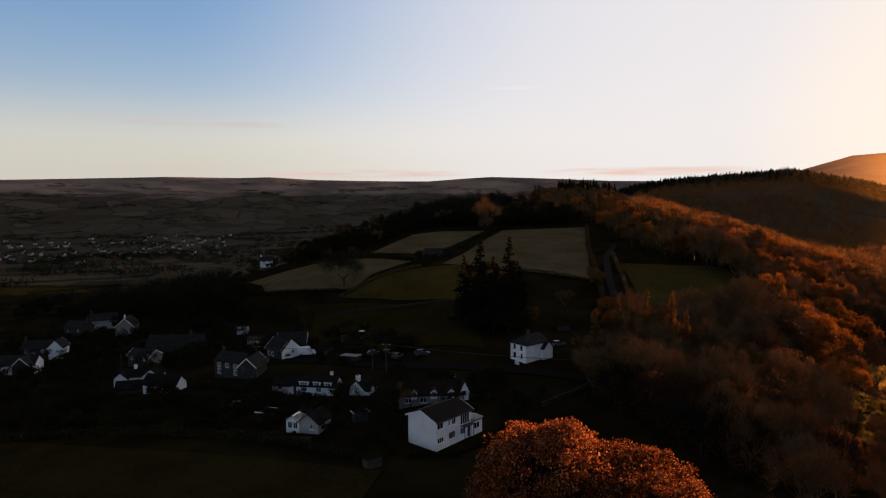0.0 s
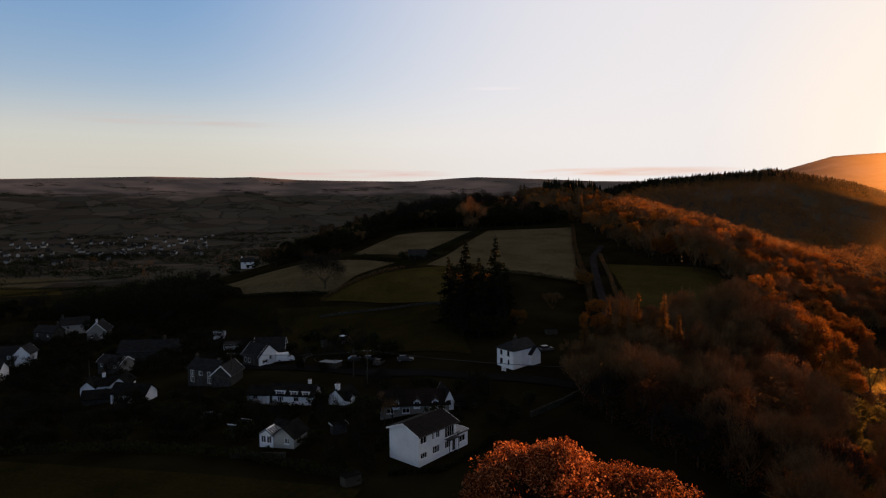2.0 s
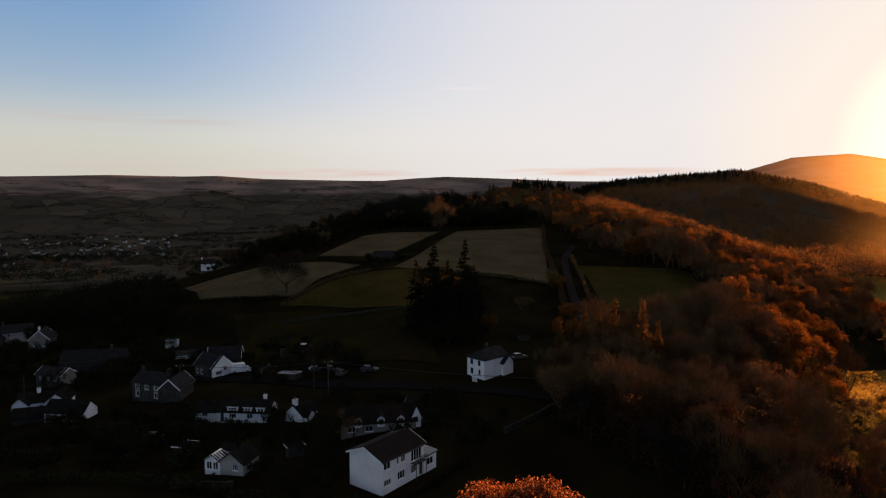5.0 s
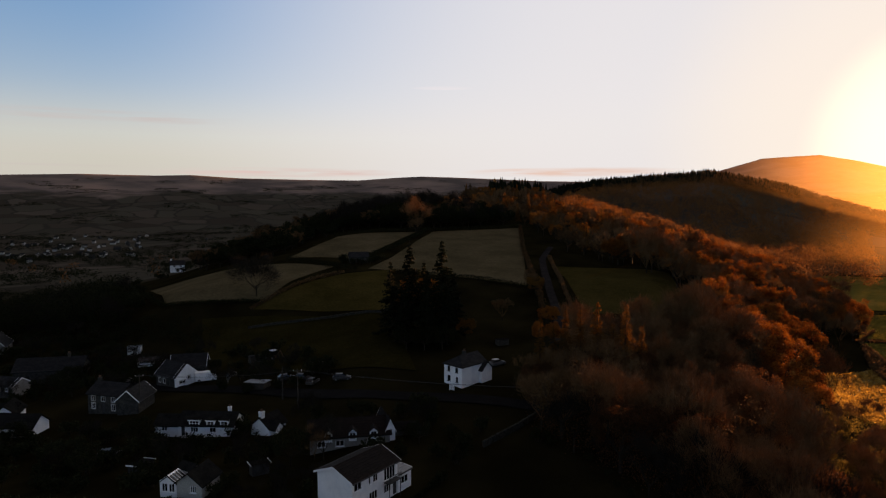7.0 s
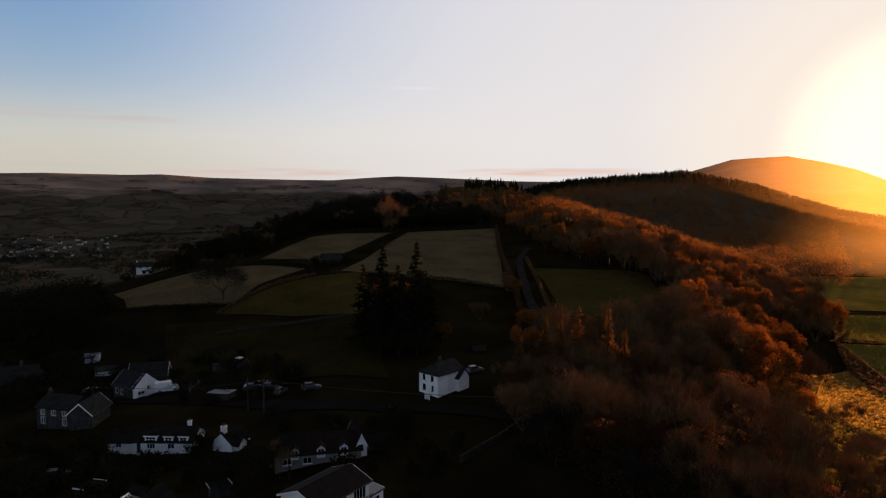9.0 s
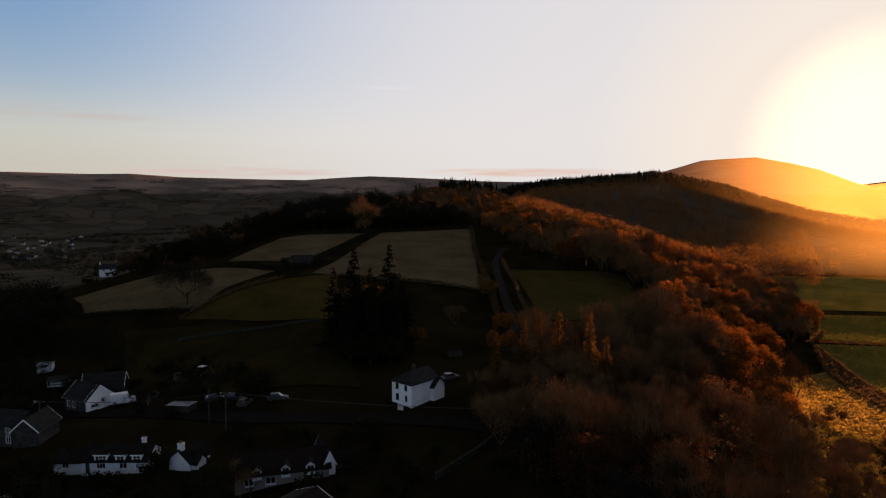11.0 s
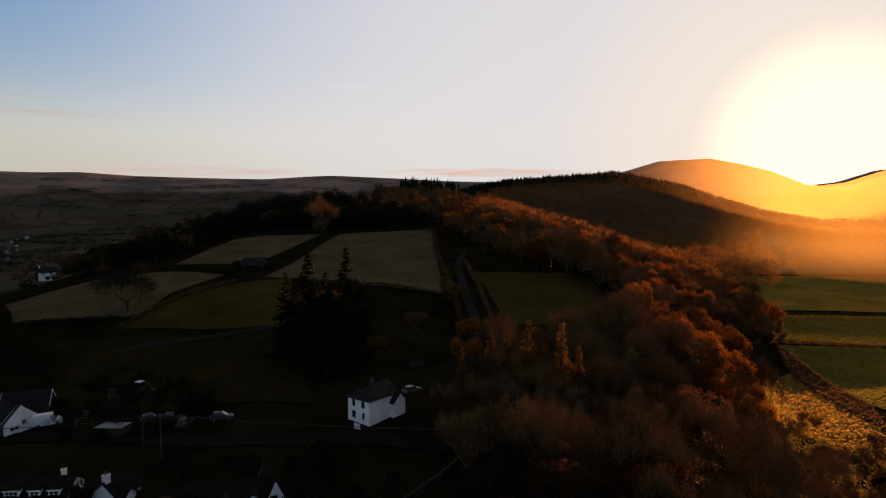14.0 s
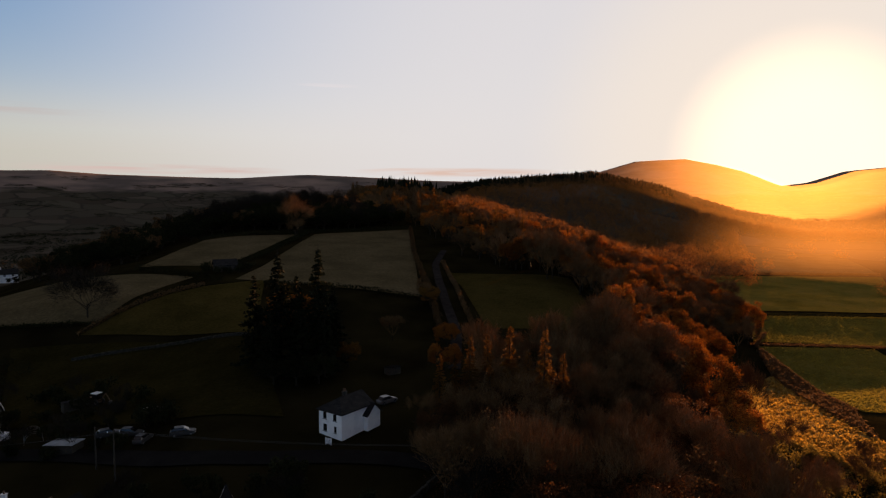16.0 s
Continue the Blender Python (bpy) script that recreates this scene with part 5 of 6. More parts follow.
wood_in(SHOULDER, FAR_AUT + FAR_DULL + FAR_LARCH + FAR_BARE, [2, 2, 2, 3, 3, 3, 3, 7, 7], 8.6, (0.65, 0.95), "wood on the shoulder")
wood_in([(100, 254), (110, 292), (150, 318), (160, 286), (130, 250)], AUT + DULL + BARE, [2, 2, 2, 1, 1, 3, 3, 3], 7.5, (0.9, 1.2), "wood below the shoulder")
wood_in([(138, 216), (150, 236), (176, 240), (190, 258), (208, 292), (224, 334), (196, 336), (160, 290), (140, 250)], AUT + DULL + BARE, [3, 3, 3, 2, 2, 3, 3, 3], 8, (0.85, 1.15), "wood below the shoulder")
plant(AUT[0], 99, 281, 1.15), plant(AUT[1], 106, 284, 1.1)
wood_in([(108, 214), (104, 250), (132, 262), (150, 250), (132, 222)], FAR_DULL + FAR_BARE + FAR_AUT, [2, 2, 3, 3, 1, 1, 1], 9, (0.8, 1.1))

# dark ridge wood above the fields, and the belt on their left
wood_in([(-90, 470), (-30, 398), (20, 402), (80, 410), (62, 480), (20, 520), (-60, 560), (-110, 540)], FAR_DULL + GARDEN_BARE + FAR_DARK, [1, 1, 2, 2, 7, 7], 9, (0.95, 1.4), "ridge wood")
wood_in([(-108, 380), (-52, 320), (-34, 384), (-90, 470), (-116, 474)], FAR_DARK + FAR_DULL, [3, 3, 1, 1], 10, (0.9, 1.35), "dark belt beside the fields")
wood_in([(-230, 330), (-130, 348), (-82, 246), (-84, 226), (-150, 290), (-240, 300)], FAR_DARK + GARDEN_BARE, [4, 4, 2, 2], 12, (0.7, 1.1), "dark belt beside the fields")
wood_in([(104, 200), (112, 214), (128, 226), (150, 262), (196, 316), (230, 372), (190, 372), (160, 290), (132, 262), (104, 250)], FAR_AUT + FAR_DULL + FAR_BARE, [2, 2, 2, 2, 2, 5, 5], 9, (0.75, 1.1), "wood below the shoulder")


# ---- far woods, hedges and the valley town ----
def scatter(seed, az, r, count, keep=None):
    """Places spread evenly over a sector of the land."""
    g = np.random.default_rng(seed)
    a = np.radians(g.uniform(*az, count * 3))
    d = np.sqrt(g.uniform(r[0] ** 2, r[1] ** 2, count * 3))
    x, y = d * np.sin(a), d * np.cos(a)
    ok = np.ones(len(x), bool) if keep is None else keep(x, y)
    return x[ok][:count], y[ok][:count]


def far_crowns(name, label, x, y, tall, wide, blades, size, mat, seed):
    """Distant broadleaf woodland: many loose crowns in one mass."""
    g = np.random.default_rng(seed)
    n = len(x)
    s = g.uniform(0.7, 1.25, n)
    d = g.normal(0, 1, (n, blades, 3))
    d /= np.linalg.norm(d, axis=2)[..., None]
    d *= g.uniform(0.55, 1.05, (n, blades, 1))
    c = np.stack([x, y, ground(x, y) + tall * 0.55 * s], -1)[:, None] + d * (np.array([wide / 2, wide / 2, tall * 0.45]) * s[:, None])[:, None]
    ob = put(name, leaf_mesh(name, c.reshape(-1, 3), size, mat, seed))
    return tagged(ob, label, "woodland", kind="stuff")


def far_spires(name, label, x, y, tall, wide, mat, seed):
    """Distant conifers: two ragged cones each, in one mass."""
    g = np.random.default_rng(seed)
    v, f = [], []
    z = ground(x, y)
    for px, py, pz in zip(x, y, z):
        h, w = tall * g.uniform(0.65, 1.25), wide * g.uniform(0.8, 1.2)
        for base, top, rad in ((0.05, 0.7, 0.5), (0.4, 1.0, 0.33)):
            k, t = len(v), g.uniform(0, 1)
            for i in range(6):
                a = t + i * math.pi / 3
                q = w * rad * g.uniform(0.75, 1.2)
                v.append((px + q * math.cos(a), py + q * math.sin(a), pz + h * base + g.uniform(-0.6, 0.6)))
            v.append((px, py, pz + h * top))
            f += [(k + i, k + (i + 1) % 6, k + 6) for i in range(6)]
    ob = put(name, mesh_from(name, v, f, mat))
    return tagged(ob, label, "woodland", kind="stuff")


def off_fields(x, y):
    """Clear of the side valley's pastures."""
    d = np.hypot(x, y)
    a = np.degrees(np.arctan2(x, y))
    return ~((a > 34) & (d < 420)) & ~((a > 37.5) & (a < 54) & (d < 830))


def spread(seed, poly, count):
    """Random places in a polygon of the plan."""
    g = np.random.default_rng(seed)
    p = np.array(poly, float)
    c = g.uniform(p.min(0), p.max(0), (count, 2))
    c = c[[inside(poly)(a, b) for a, b in c]]
    return c[:, 0], c[:, 1]


# dark wood between the village and the valley floor, and scrub below the pasture
px, py = spread(21, [(-190, 318), (-112, 244), (-92, 236), (-100, 262), (-132, 350), (-160, 400), (-236, 410)], 330)
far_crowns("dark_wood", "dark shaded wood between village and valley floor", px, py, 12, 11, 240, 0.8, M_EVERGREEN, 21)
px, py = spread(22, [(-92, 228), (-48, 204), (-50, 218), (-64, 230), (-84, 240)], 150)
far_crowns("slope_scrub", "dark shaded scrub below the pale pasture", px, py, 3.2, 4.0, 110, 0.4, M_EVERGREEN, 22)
px, py = scatter(1, (4, 33), (1020, 1330), 2600)
far_spires("conifer_plantation", "dark conifer plantation along the ridge", px, py, 12.5, 6, M_FIR, 1)
px, py = scatter(2, (8.5, 13.5), (610, 690), 130)
far_spires("ridge_conifers", "clump of dark spiky conifers on the ridge top", px, py, 16, 7, M_FIR, 2)
px, py = scatter(3, (15, 56), (430, 1010), 4300, off_fields)
far_crowns("valley_woodland", "brown autumn woodland covering the side valley", px, py, 11, 10, 90, 0.85, M_RUSSET, 3)
px, py = scatter(4, (18, 58), (1000, 1330), 2400)
far_crowns("slope_woodland", "hazy brown woodland on the far slope", px, py, 14, 13, 30, 2.0, M_DULL, 4)
px, py = scatter(5, (30, 58), (430, 800), 45)
far_crowns("hedgerow_trees", "rusty hedgerow trees in the side valley", px, py, 8, 9, 110, 0.8, M_RUSSET, 5)
px, py = scatter(6, (-48, -10), (520, 1500), 900, lambda x, y: wave(x, y, 60, 2) > 0.15)
far_crowns("valley_trees", "dark trees scattered over the main valley", px, py, 9, 13, 60, 1.3, M_EVERGREEN, 6)
px, py = scatter(7, (-48, -12), (560, 1300), 30)
far_crowns("valley_autumn_trees", "orange autumn trees in the main valley", px, py, 10, 10, 26, 2.0, M_RUSSET, 7)
px, py = scatter(8, (-48, -8), (1200, 2500), 1300, lambda x, y: wave(x, y, 90, 4) > 0.05)
far_crowns("valley_floor_woods", "dark woods and hedges on the valley floor", px, py, 8, 20, 40, 2.0, M_EVERGREEN, 8)
px, py = scatter(9, (-46, 12), (2500, 4300), 1500, lambda x, y: wave(x, y, 130, 6) > 0.3)
far_crowns("hillside_woods", "dark woods on the distant hillside", px, py, 7, 40, 40, 3.0, M_EVERGREEN, 9)


def town_house(i):
    """A small gabled house seen from far off."""
    L, W, e, r = ((10, 7, 5, 7.6), (13, 7.5, 4.6, 7.4), (8, 6.5, 5.2, 8))[i]
    v, f = boxes([(-L / 2, L / 2, -W / 2, W / 2, -1.5, e)])
    pv, pf = prism([(-W / 2, e), (W / 2, e), (0, r)], -L / 2, L / 2)
    k = len(v)
    v, f = v + [(b, a, c) for a, b, c in pv], f + [tuple(q + k for q in t) for t in pf]
    top = put("town_house", mesh_from("town_house", v, f, (M_STONE, M_CREAM, M_CREAM)[i]))
    tagged(top, "small pale town house on the valley floor", "house", "houses of the valley town")
    v, f = pitched_roof(L, W, e, r, 0.4, 0.25)
    put("roof", mesh_from("roof", v, f, M_SLATE), top)
    for x in (-L * 0.3, 0.0, L * 0.3):
        v, f = boxes([(x - 0.6, x + 0.6, -W / 2 - 0.03, -W / 2 + 0.02, 2.9, 4.3)])
        put("window", mesh_from("window", v, f, M_DARKPAINT), top)
    v, f = boxes([(L / 2 - 1.1, L / 2 - 0.1, -0.5, 0.5, r - 0.8, r + 1.2)])
    put("chimney", mesh_from("chimney", v, f, M_STONE), top)
    return top


rng = random.Random(5)
models = [town_house(i) for i in range(3)]
for n in range(125):
    d = rng.gauss(1800, 260)
    a = radians(rng.uniform(-38, -21) if rng.random() < 0.85 else rng.uniform(-40, -12))
    x, y = d * math.sin(a), d * math.cos(a)
    m = pose(x, y, height(x, y), 0, 0, rng.choice((0, 15, 30, 80, 100, 120, 160)) + rng.uniform(-8, 8))
    if n < 3:
        models[n].matrix_world = m
    else:
        copy_thing(models[n % 9 // 3 if n % 9 < 8 else 2], m)


# ---- hedges and walls of the near fields ----
def hedge(line, tall, wide, mat, label, seed, dense=34):
    g = np.random.default_rng(seed)
    c = along(line, 1.0)
    n = len(c)
    s = 1 + 0.35 * np.sin(np.arange(n) * 0.9 + seed) * g.uniform(0.3, 1, n)
    off = g.normal(0, 1, (n, dense, 3))
    off /= np.linalg.norm(off, axis=2)[..., None]
    z = ground(c[:, 0], c[:, 1])
    pts = np.stack([c[:, 0], c[:, 1], z + tall * 0.5], -1)[:, None] + off * (np.array([wide * 0.55, wide * 0.55, tall * 0.52]) * s[:, None])[:, None] * g.uniform(0.4, 1, (n, dense, 1))
    ob = put("hedge", leaf_mesh("hedge", pts.reshape(-1, 3), 0.5, mat, seed))
    return tagged(ob, label, "hedge", "field hedges")


def dry_wall(line, tall, label, seed):
    """A dry stone wall of single rough blocks in two courses and a coping."""
    g = np.random.default_rng(seed)
    c = along(line, 0.55)
    t = np.gradient(c, axis=0)
    a = np.degrees(np.arctan2(t[:, 1], t[:, 0]))
    v, f = [], []
    for (x, y), ang in zip(c, a):
        m = pose(x, y, height(x, y) - 0.1, 0, 0, ang)
        for lv in range(2):
            w, h = g.uniform(0.4, 0.56) / 2, tall / 2 * g.uniform(0.85, 1.05)
            bv, bf = boxes([(-w, w, -0.22 * g.uniform(0.8, 1.1), 0.22, lv * tall / 2, lv * tall / 2 + h)])
            k = len(v)
            v += moved(bv, m)
            f += [tuple(q + k for q in s) for s in bf]
    ob = put("stone_wall", mesh_from("stone_wall", v, f, M_WALLSTONE))
    return tagged(ob, label, "wall", "dry stone walls", kind="stuff")


hedge([(-126, 340), (-82, 252), (-74, 243)], 2.6, 2.4, M_EVERGREEN, "dark overgrown hedge at the pasture edge", 1)
hedge([(-42, 300), (-16, 273), (-10, 268)], 3.2, 3.0, M_EVERGREEN, "thick dark hedge between two pastures", 2)
hedge([(-76, 246), (-58, 239), (-39, 233)], 1.6, 1.8, M_EVERGREEN, "dark hedge along the foot of the pale pasture", 17)
hedge([(-42, 229), (-15, 264)], 1.6, 1.4, M_DULL, "low brown hedge crossing the slope", 3)
hedge([(-10, 300), (4, 330), (22, 386)], 2.8, 2.6, M_EVERGREEN, "dark hedge between the upper pastures", 4)
hedge([(4, 264), (30, 253), (52, 239), (56, 236)], 1.8, 1.6, M_EVERGREEN, "dark hedge below the upper pasture", 5)
hedge([(80, 400), (66, 320), (58, 262), (54, 232), (50, 205)], 2.6, 2.2, M_DULL, "brown hedge beside the climbing lane", 6)
hedge([(74, 300), (67, 256), (63, 230), (60, 208)], 1.6, 1.6, M_DULL, "low brown hedge beside the lane", 7)
hedge([(-30, 380), (18, 388), (82, 402)], 2.4, 2.4, M_EVERGREEN, "dark hedge below the ridge wood", 8)
hedge([(158, 181), (182, 246), (200, 262)], 1.4, 1.8, M_DULL, "brown hedge between bracken and pasture", 9)
hedge([(182, 248), (216, 238), (260, 226)], 1.3, 1.8, M_DULL, "brown hedge across the side valley", 10)
hedge([(214, 293), (262, 282), (300, 270)], 1.5, 2.0, M_EVERGREEN, "dark hedge across the side valley", 11)
hedge([(112, 171), (124, 155), (140, 140)], 1.3, 1.6, M_OLIVE, "straggling hedge below the golden meadow", 12)
hedge([(-100, 114), (-60, 112), (-30, 104), (-8, 94)], 1.8, 2.2, M_EVERGREEN, "dark hedge between gardens and pasture", 13)
for i, line in enumerate(([(-480, 615), (-388, 672)], [(-372, 480), (-308, 545), (-290, 580)], [(-292, 412), (-264, 476)], [(-400, 462), (-300, 462), (-250, 470)])):
    hedge(line, 2.4, 2.6, M_EVERGREEN, "dark hedge between valley fields", 31 + i)
hedge([(222, 298), (262, 400), (275, 420)], 2.4, 2.6, M_DULL, "brown hedge up the side valley", 15)
hedge([(264, 402), (330, 388), (388, 376)], 2.4, 2.6, M_DULL, "brown hedge across the upper side valley", 16)
dry_wall([(-40, 216), (-18, 216), (4, 213)], 1.1, "grey dry stone wall across the pasture", 21)
hedge([(-4, 96.5), (4, 97.6), (9, 104), (13, 111)], 0.9, 0.9, M_EVERGREEN, "low dark clipped hedge before the white house", 14)
dry_wall([(-31, 104), (-22, 103.4)], 1.0, "low stone wall below the sunroom", 23)
dry_wall([(20, 120), (27, 127), (33, 134)], 1.2, "stone wall beside the bank wood", 24)


def blades(name, quads, count, each, size, jitter, rise, mat, label, category, seed):
    """Tufts spread over patches of the plan."""
    g = np.random.default_rng(seed)
    rows = []
    for quad in quads:
        u, w = g.random((2, count))
        q = [np.array(c, float) for c in quad]
        rows.append(q[0] * ((1 - u) * (1 - w))[:, None] + q[1] * (u * (1 - w))[:, None] + q[2] * (u * w)[:, None] + q[3] * ((1 - u) * w)[:, None])
    c = np.concatenate(rows)
    pts = np.repeat(np.concatenate([c, (ground(c[:, 0], c[:, 1]) + rise)[:, None]], 1), each, 0)
    return tagged(put(name, leaf_mesh(name, pts, size, mat, seed + 1, jitter)), label, category, kind="stuff")


blades("grass_tussocks", [((118, 172), (134, 204), (163, 216), (142, 160)), ((122, 148), (118, 172), (142, 160), (136, 138))], 2600, 8, 0.5, 0.26, 0.35, M_STRAW, "rough golden grass tussocks", "grass", 77)
blades("bracken_stems", [((142, 160), (163, 216), (180, 243), (158, 181))], 1500, 9, 0.6, 0.35, 0.5, M_DULL, "dead brown bracken fronds", "bracken", 79)
blades("meadow_grass", [((160, 180), (182, 246), (224, 234), (196, 160)), ((186, 252), (217, 291), (285, 275), (232, 236))], 12000, 5, 0.34, 0.15, 0.2, M_GRASS, "short green pasture grass", "grass", 81)
blades("bank_grass", [((88, 120), (104, 166), (120, 160), (134, 120))], 1500, 8, 0.45, 0.3, 0.35, M_OLIVE, "rank olive grass between the shrubs", "grass", 83)

# undergrowth of the bank wood
g = np.random.default_rng(91)
c = np.stack([g.uniform(28, 116, 5200), g.uniform(90, 212, 5200)], -1)
c = c[[inside(LANE_WOOD)(a, b) for a, b in c]]
pts = np.repeat(np.concatenate([c, (ground(c[:, 0], c[:, 1]) + 1.3)[:, None]], 1), 26, 0)
tagged(put("undergrowth", leaf_mesh("undergrowth", pts, 0.3, M_BROWN, 92, 0.9)), "brown brambles and saplings under the trees", "undergrowth", kind="stuff")

# ---- single trees in the fields ----
plant(bare_tree("bare_oak", "broad leafless oak standing in the pasture", 45, 12, 19, 5, M_DARKTWIG, 4200, 0.15), -42.5, 238.5, 1.25)
plant(FAR_DARK[0], -149, 441, 0.5), plant(FAR_DARK[1], -137, 446, 0.55), plant(FAR_DARK[1], -143, 436, 0.3)
plant(BARE[2], 17, 383, 1.5), plant(DULL[0], 16, 384, 0.9)
plant(GARDEN_BARE[0], -6, 118.5, 0.6), plant(BARE[2], -7.5, 119, 0.4)
plant(BARE[1], 37, 205, 0.5), plant(BARE[2], 52, 236, 0.5), plant(GOLD[0], 53, 232, 0.9)
plant(AUT[2], 49, 196, 0.55), plant(AUT[1], 44, 178, 0.6)
for x, y, s in ((-104, 122, 0.9), (-110, 134, 1.0), (-112, 112, 1.0)):
    plant(DULL[int(x) % 2], x, y, s)

# ---- village gardens ----
def clear_of_houses(x, y):
    return all((x - a) ** 2 + (y - b) ** 2 > r * r for a, b, r in HOUSE_SPOTS)


HOUSE_SPOTS = [(o.matrix_world.translation.x, o.matrix_world.translation.y, 8.5) for o in scene.objects if o.parent is None and o.name.split(".")[0] in ("house", "barn")] + [(-41, 171, 7), (-45, 168, 6)]
GARDENS = [(-175, 262), (-118, 262), (-60, 200), (-20, 190), (-8, 168), (-20, 156), (-60, 170), (-70, 178), (-100, 162), (-62, 150), (-44, 142), (-16, 140), (14, 138), (18, 120), (14, 112), (6, 114),
           (-12, 116), (-18, 104), (-34, 110), (-62, 118), (-96, 118), (-150, 160), (-190, 220)]
in_gardens = inside(GARDENS)
wood(BUSH, [1, 1], (-190, 20, 100, 262), 6.2, (0.8, 1.5), lambda x, y: in_gardens(x, y) and clear_of_houses(x, y), "village garden planting")
wood(DARK + GARDEN_BARE, [3, 3, 4, 4], (-190, 20, 100, 262), 10.5, (0.3, 0.58), lambda x, y: in_gardens(x, y) and clear_of_houses(x, y), "village garden planting")
for x, y in ((-68.4, 144.6), (-66.6, 144.8), (-70.2, 144.5), (-30, 131.5), (-27, 131.2), (-33.5, 132)):
    plant(BUSH[int(x) % 2], x, y, 1.0)
for x, y, k in ((-17, 289, 1.2), (-4, 290, 1.4), (-10, 288, 1.0), (-2, 294, 1.3), (-18, 294, 1.3), (-6, 287.5, 1.1), (-13, 287.5, 1.0), (-9, 286.5, 0.9)):
    plant(BUSH[int(x) % 2], x, y, k)
for x, y, k in ((-19.9, 107.2, 0.8), (-19.3, 109.2, 0.9), (-18.6, 111.2, 0.9), (-25.6, 105.6, 0.5)):
    plant(BUSH[int(y) % 2], x, y, k)
for x, y, k in ((-24.0, 134.2, 1.0), (-22.6, 136.2, 1.1), (-23.4, 138.6, 1.2), (-29.5, 134.0, 0.8), (-31.5, 134.2, 0.7), (-37.5, 135.4, 0.8)):
    plant(BUSH[int(y) % 2], x, y, k)
# brown shrubs about the near white house
for x, y, k in ((-9, 101, 0.28), (-11, 105, 0.32), (-13, 99, 0.26), (-8, 107, 0.3), (-15, 103, 0.3), (-12, 110, 0.34), (-6, 110, 0.25)):
    plant(GARDEN_BARE[int(y) % 2], x, y, k)
    plant(BUSH[int(y) % 2], x + 1, y - 1, k * 3)
for x, y, k in ((-3.5, 97, 0.6), (3, 97.2, 0.5), (7.5, 101.5, 0.6), (12, 108, 0.8), (15, 114, 0.9), (12.5, 117, 1.0), (17, 121, 1.0), (-7, 98, 0.8), (20, 126, 1.1)):
    plant(BUSH[int(y) % 2], x, y, k)


# ---- yard things: vehicles, sheds, poles ----
def thing(name, label, category, x, y, turn=0.0, z=None, group=""):
    top = new(name)
    top.matrix_world = pose(x, y, height(x, y) + 0.02 if z is None else z, 0, 0, turn)
    return tagged(top, label, category, group)


def wheel(parent, x, y, r=0.33, w=0.2):
    v, f, n = [], [], 14
    for yy, rr in ((-w / 2, r * 0.9), (-w / 2 + 0.03, r), (w / 2 - 0.03, r), (w / 2, r * 0.9)):
        v += [(x + rr * math.cos(2 * math.pi * i / n), y + yy, r + rr * math.sin(2 * math.pi * i / n)) for i in range(n)]
    for k in range(3):
        f += [(n * k + i, n * k + (i + 1) % n, n * k + n + (i + 1) % n, n * k + n + i) for i in range(n)]
    f += [tuple(range(n)), tuple(range(4 * n - 1, 3 * n - 1, -1))]
    wh = put("wheel", mesh_from("wheel", v, f, M_RUBBER), parent)
    side = 1 if y > 0 else -1
    yy = y + side * (w / 2 + 0.01)
    hv = [(x + r * 0.55 * math.cos(2 * math.pi * i / n), yy, r + r * 0.55 * math.sin(2 * math.pi * i / n)) for i in range(n)] + [(x, yy + side * 0.03, r)]
    put("rim", mesh_from("rim", hv, [(i, (i + 1) % n, n) for i in range(n)], M_METAL), wh)


def shell(sections):
    """A body lofted through cross-sections of equal point counts along x."""
    n = len(sections[0][1])
    v = [(x, y, z) for x, ring in sections for y, z in ring]
    f = []
    for k in range(len(sections) - 1):
        f += [(n * k + i, n * k + (i + 1) % n, n * k + n + (i + 1) % n, n * k + n + i) for i in range(n)]
    return v, f + [tuple(range(n - 1, -1, -1)), tuple(range(len(v) - n, len(v)))]


def hull(w, z0, z1, taper=0.85):
    h, m = w / 2, (z0 + z1) / 2
    return [(-h * 0.92, z0), (h * 0.92, z0), (h, m * 0.9), (h * taper, z1), (-h * taper, z1), (-h, m * 0.9)]


def car(x, y, turn, paint, label):
    c = thing("car", label, "car", x, y, turn, group="parked vehicles")
    v, f = shell([(-2.05, hull(1.5, 0.35, 0.8, 0.95)), (-1.9, hull(1.68, 0.25, 0.95, 0.94)), (-0.9, hull(1.72, 0.22, 0.98, 0.94)), (0.8, hull(1.72, 0.22, 0.95, 0.94)), (1.85, hull(1.66, 0.25, 0.78, 0.93)), (2.05, hull(1.45, 0.35, 0.62, 0.93))])
    put("body", mesh_from("body", v, f, paint), c)
    v, f = shell([(-1.85, hull(1.5, 0.93, 1.0, 0.9)), (-1.35, hull(1.48, 0.93, 1.42, 0.8)), (0.2, hull(1.48, 0.93, 1.46, 0.8)), (1.0, hull(1.5, 0.9, 0.97, 0.9))])
    put("cabin_glass", mesh_from("cabin_glass", v, f, M_GLASS), c)
    v, f = boxes([(-1.35, 0.2, -0.6, 0.6, 1.44, 1.49)])
    put("car_roof", mesh_from("car_roof", v, f, paint), c)
    for wx in (-1.3, 1.3):
        for wy in (-0.76, 0.76):
            wheel(c, wx, wy)
    for wy in (-0.55, 0.55):
        v, f = boxes([(1.98, 2.07, wy - 0.18, wy + 0.18, 0.52, 0.66)])
        put("headlight", mesh_from("headlight", v, f, M_SHEET), c)
    return c


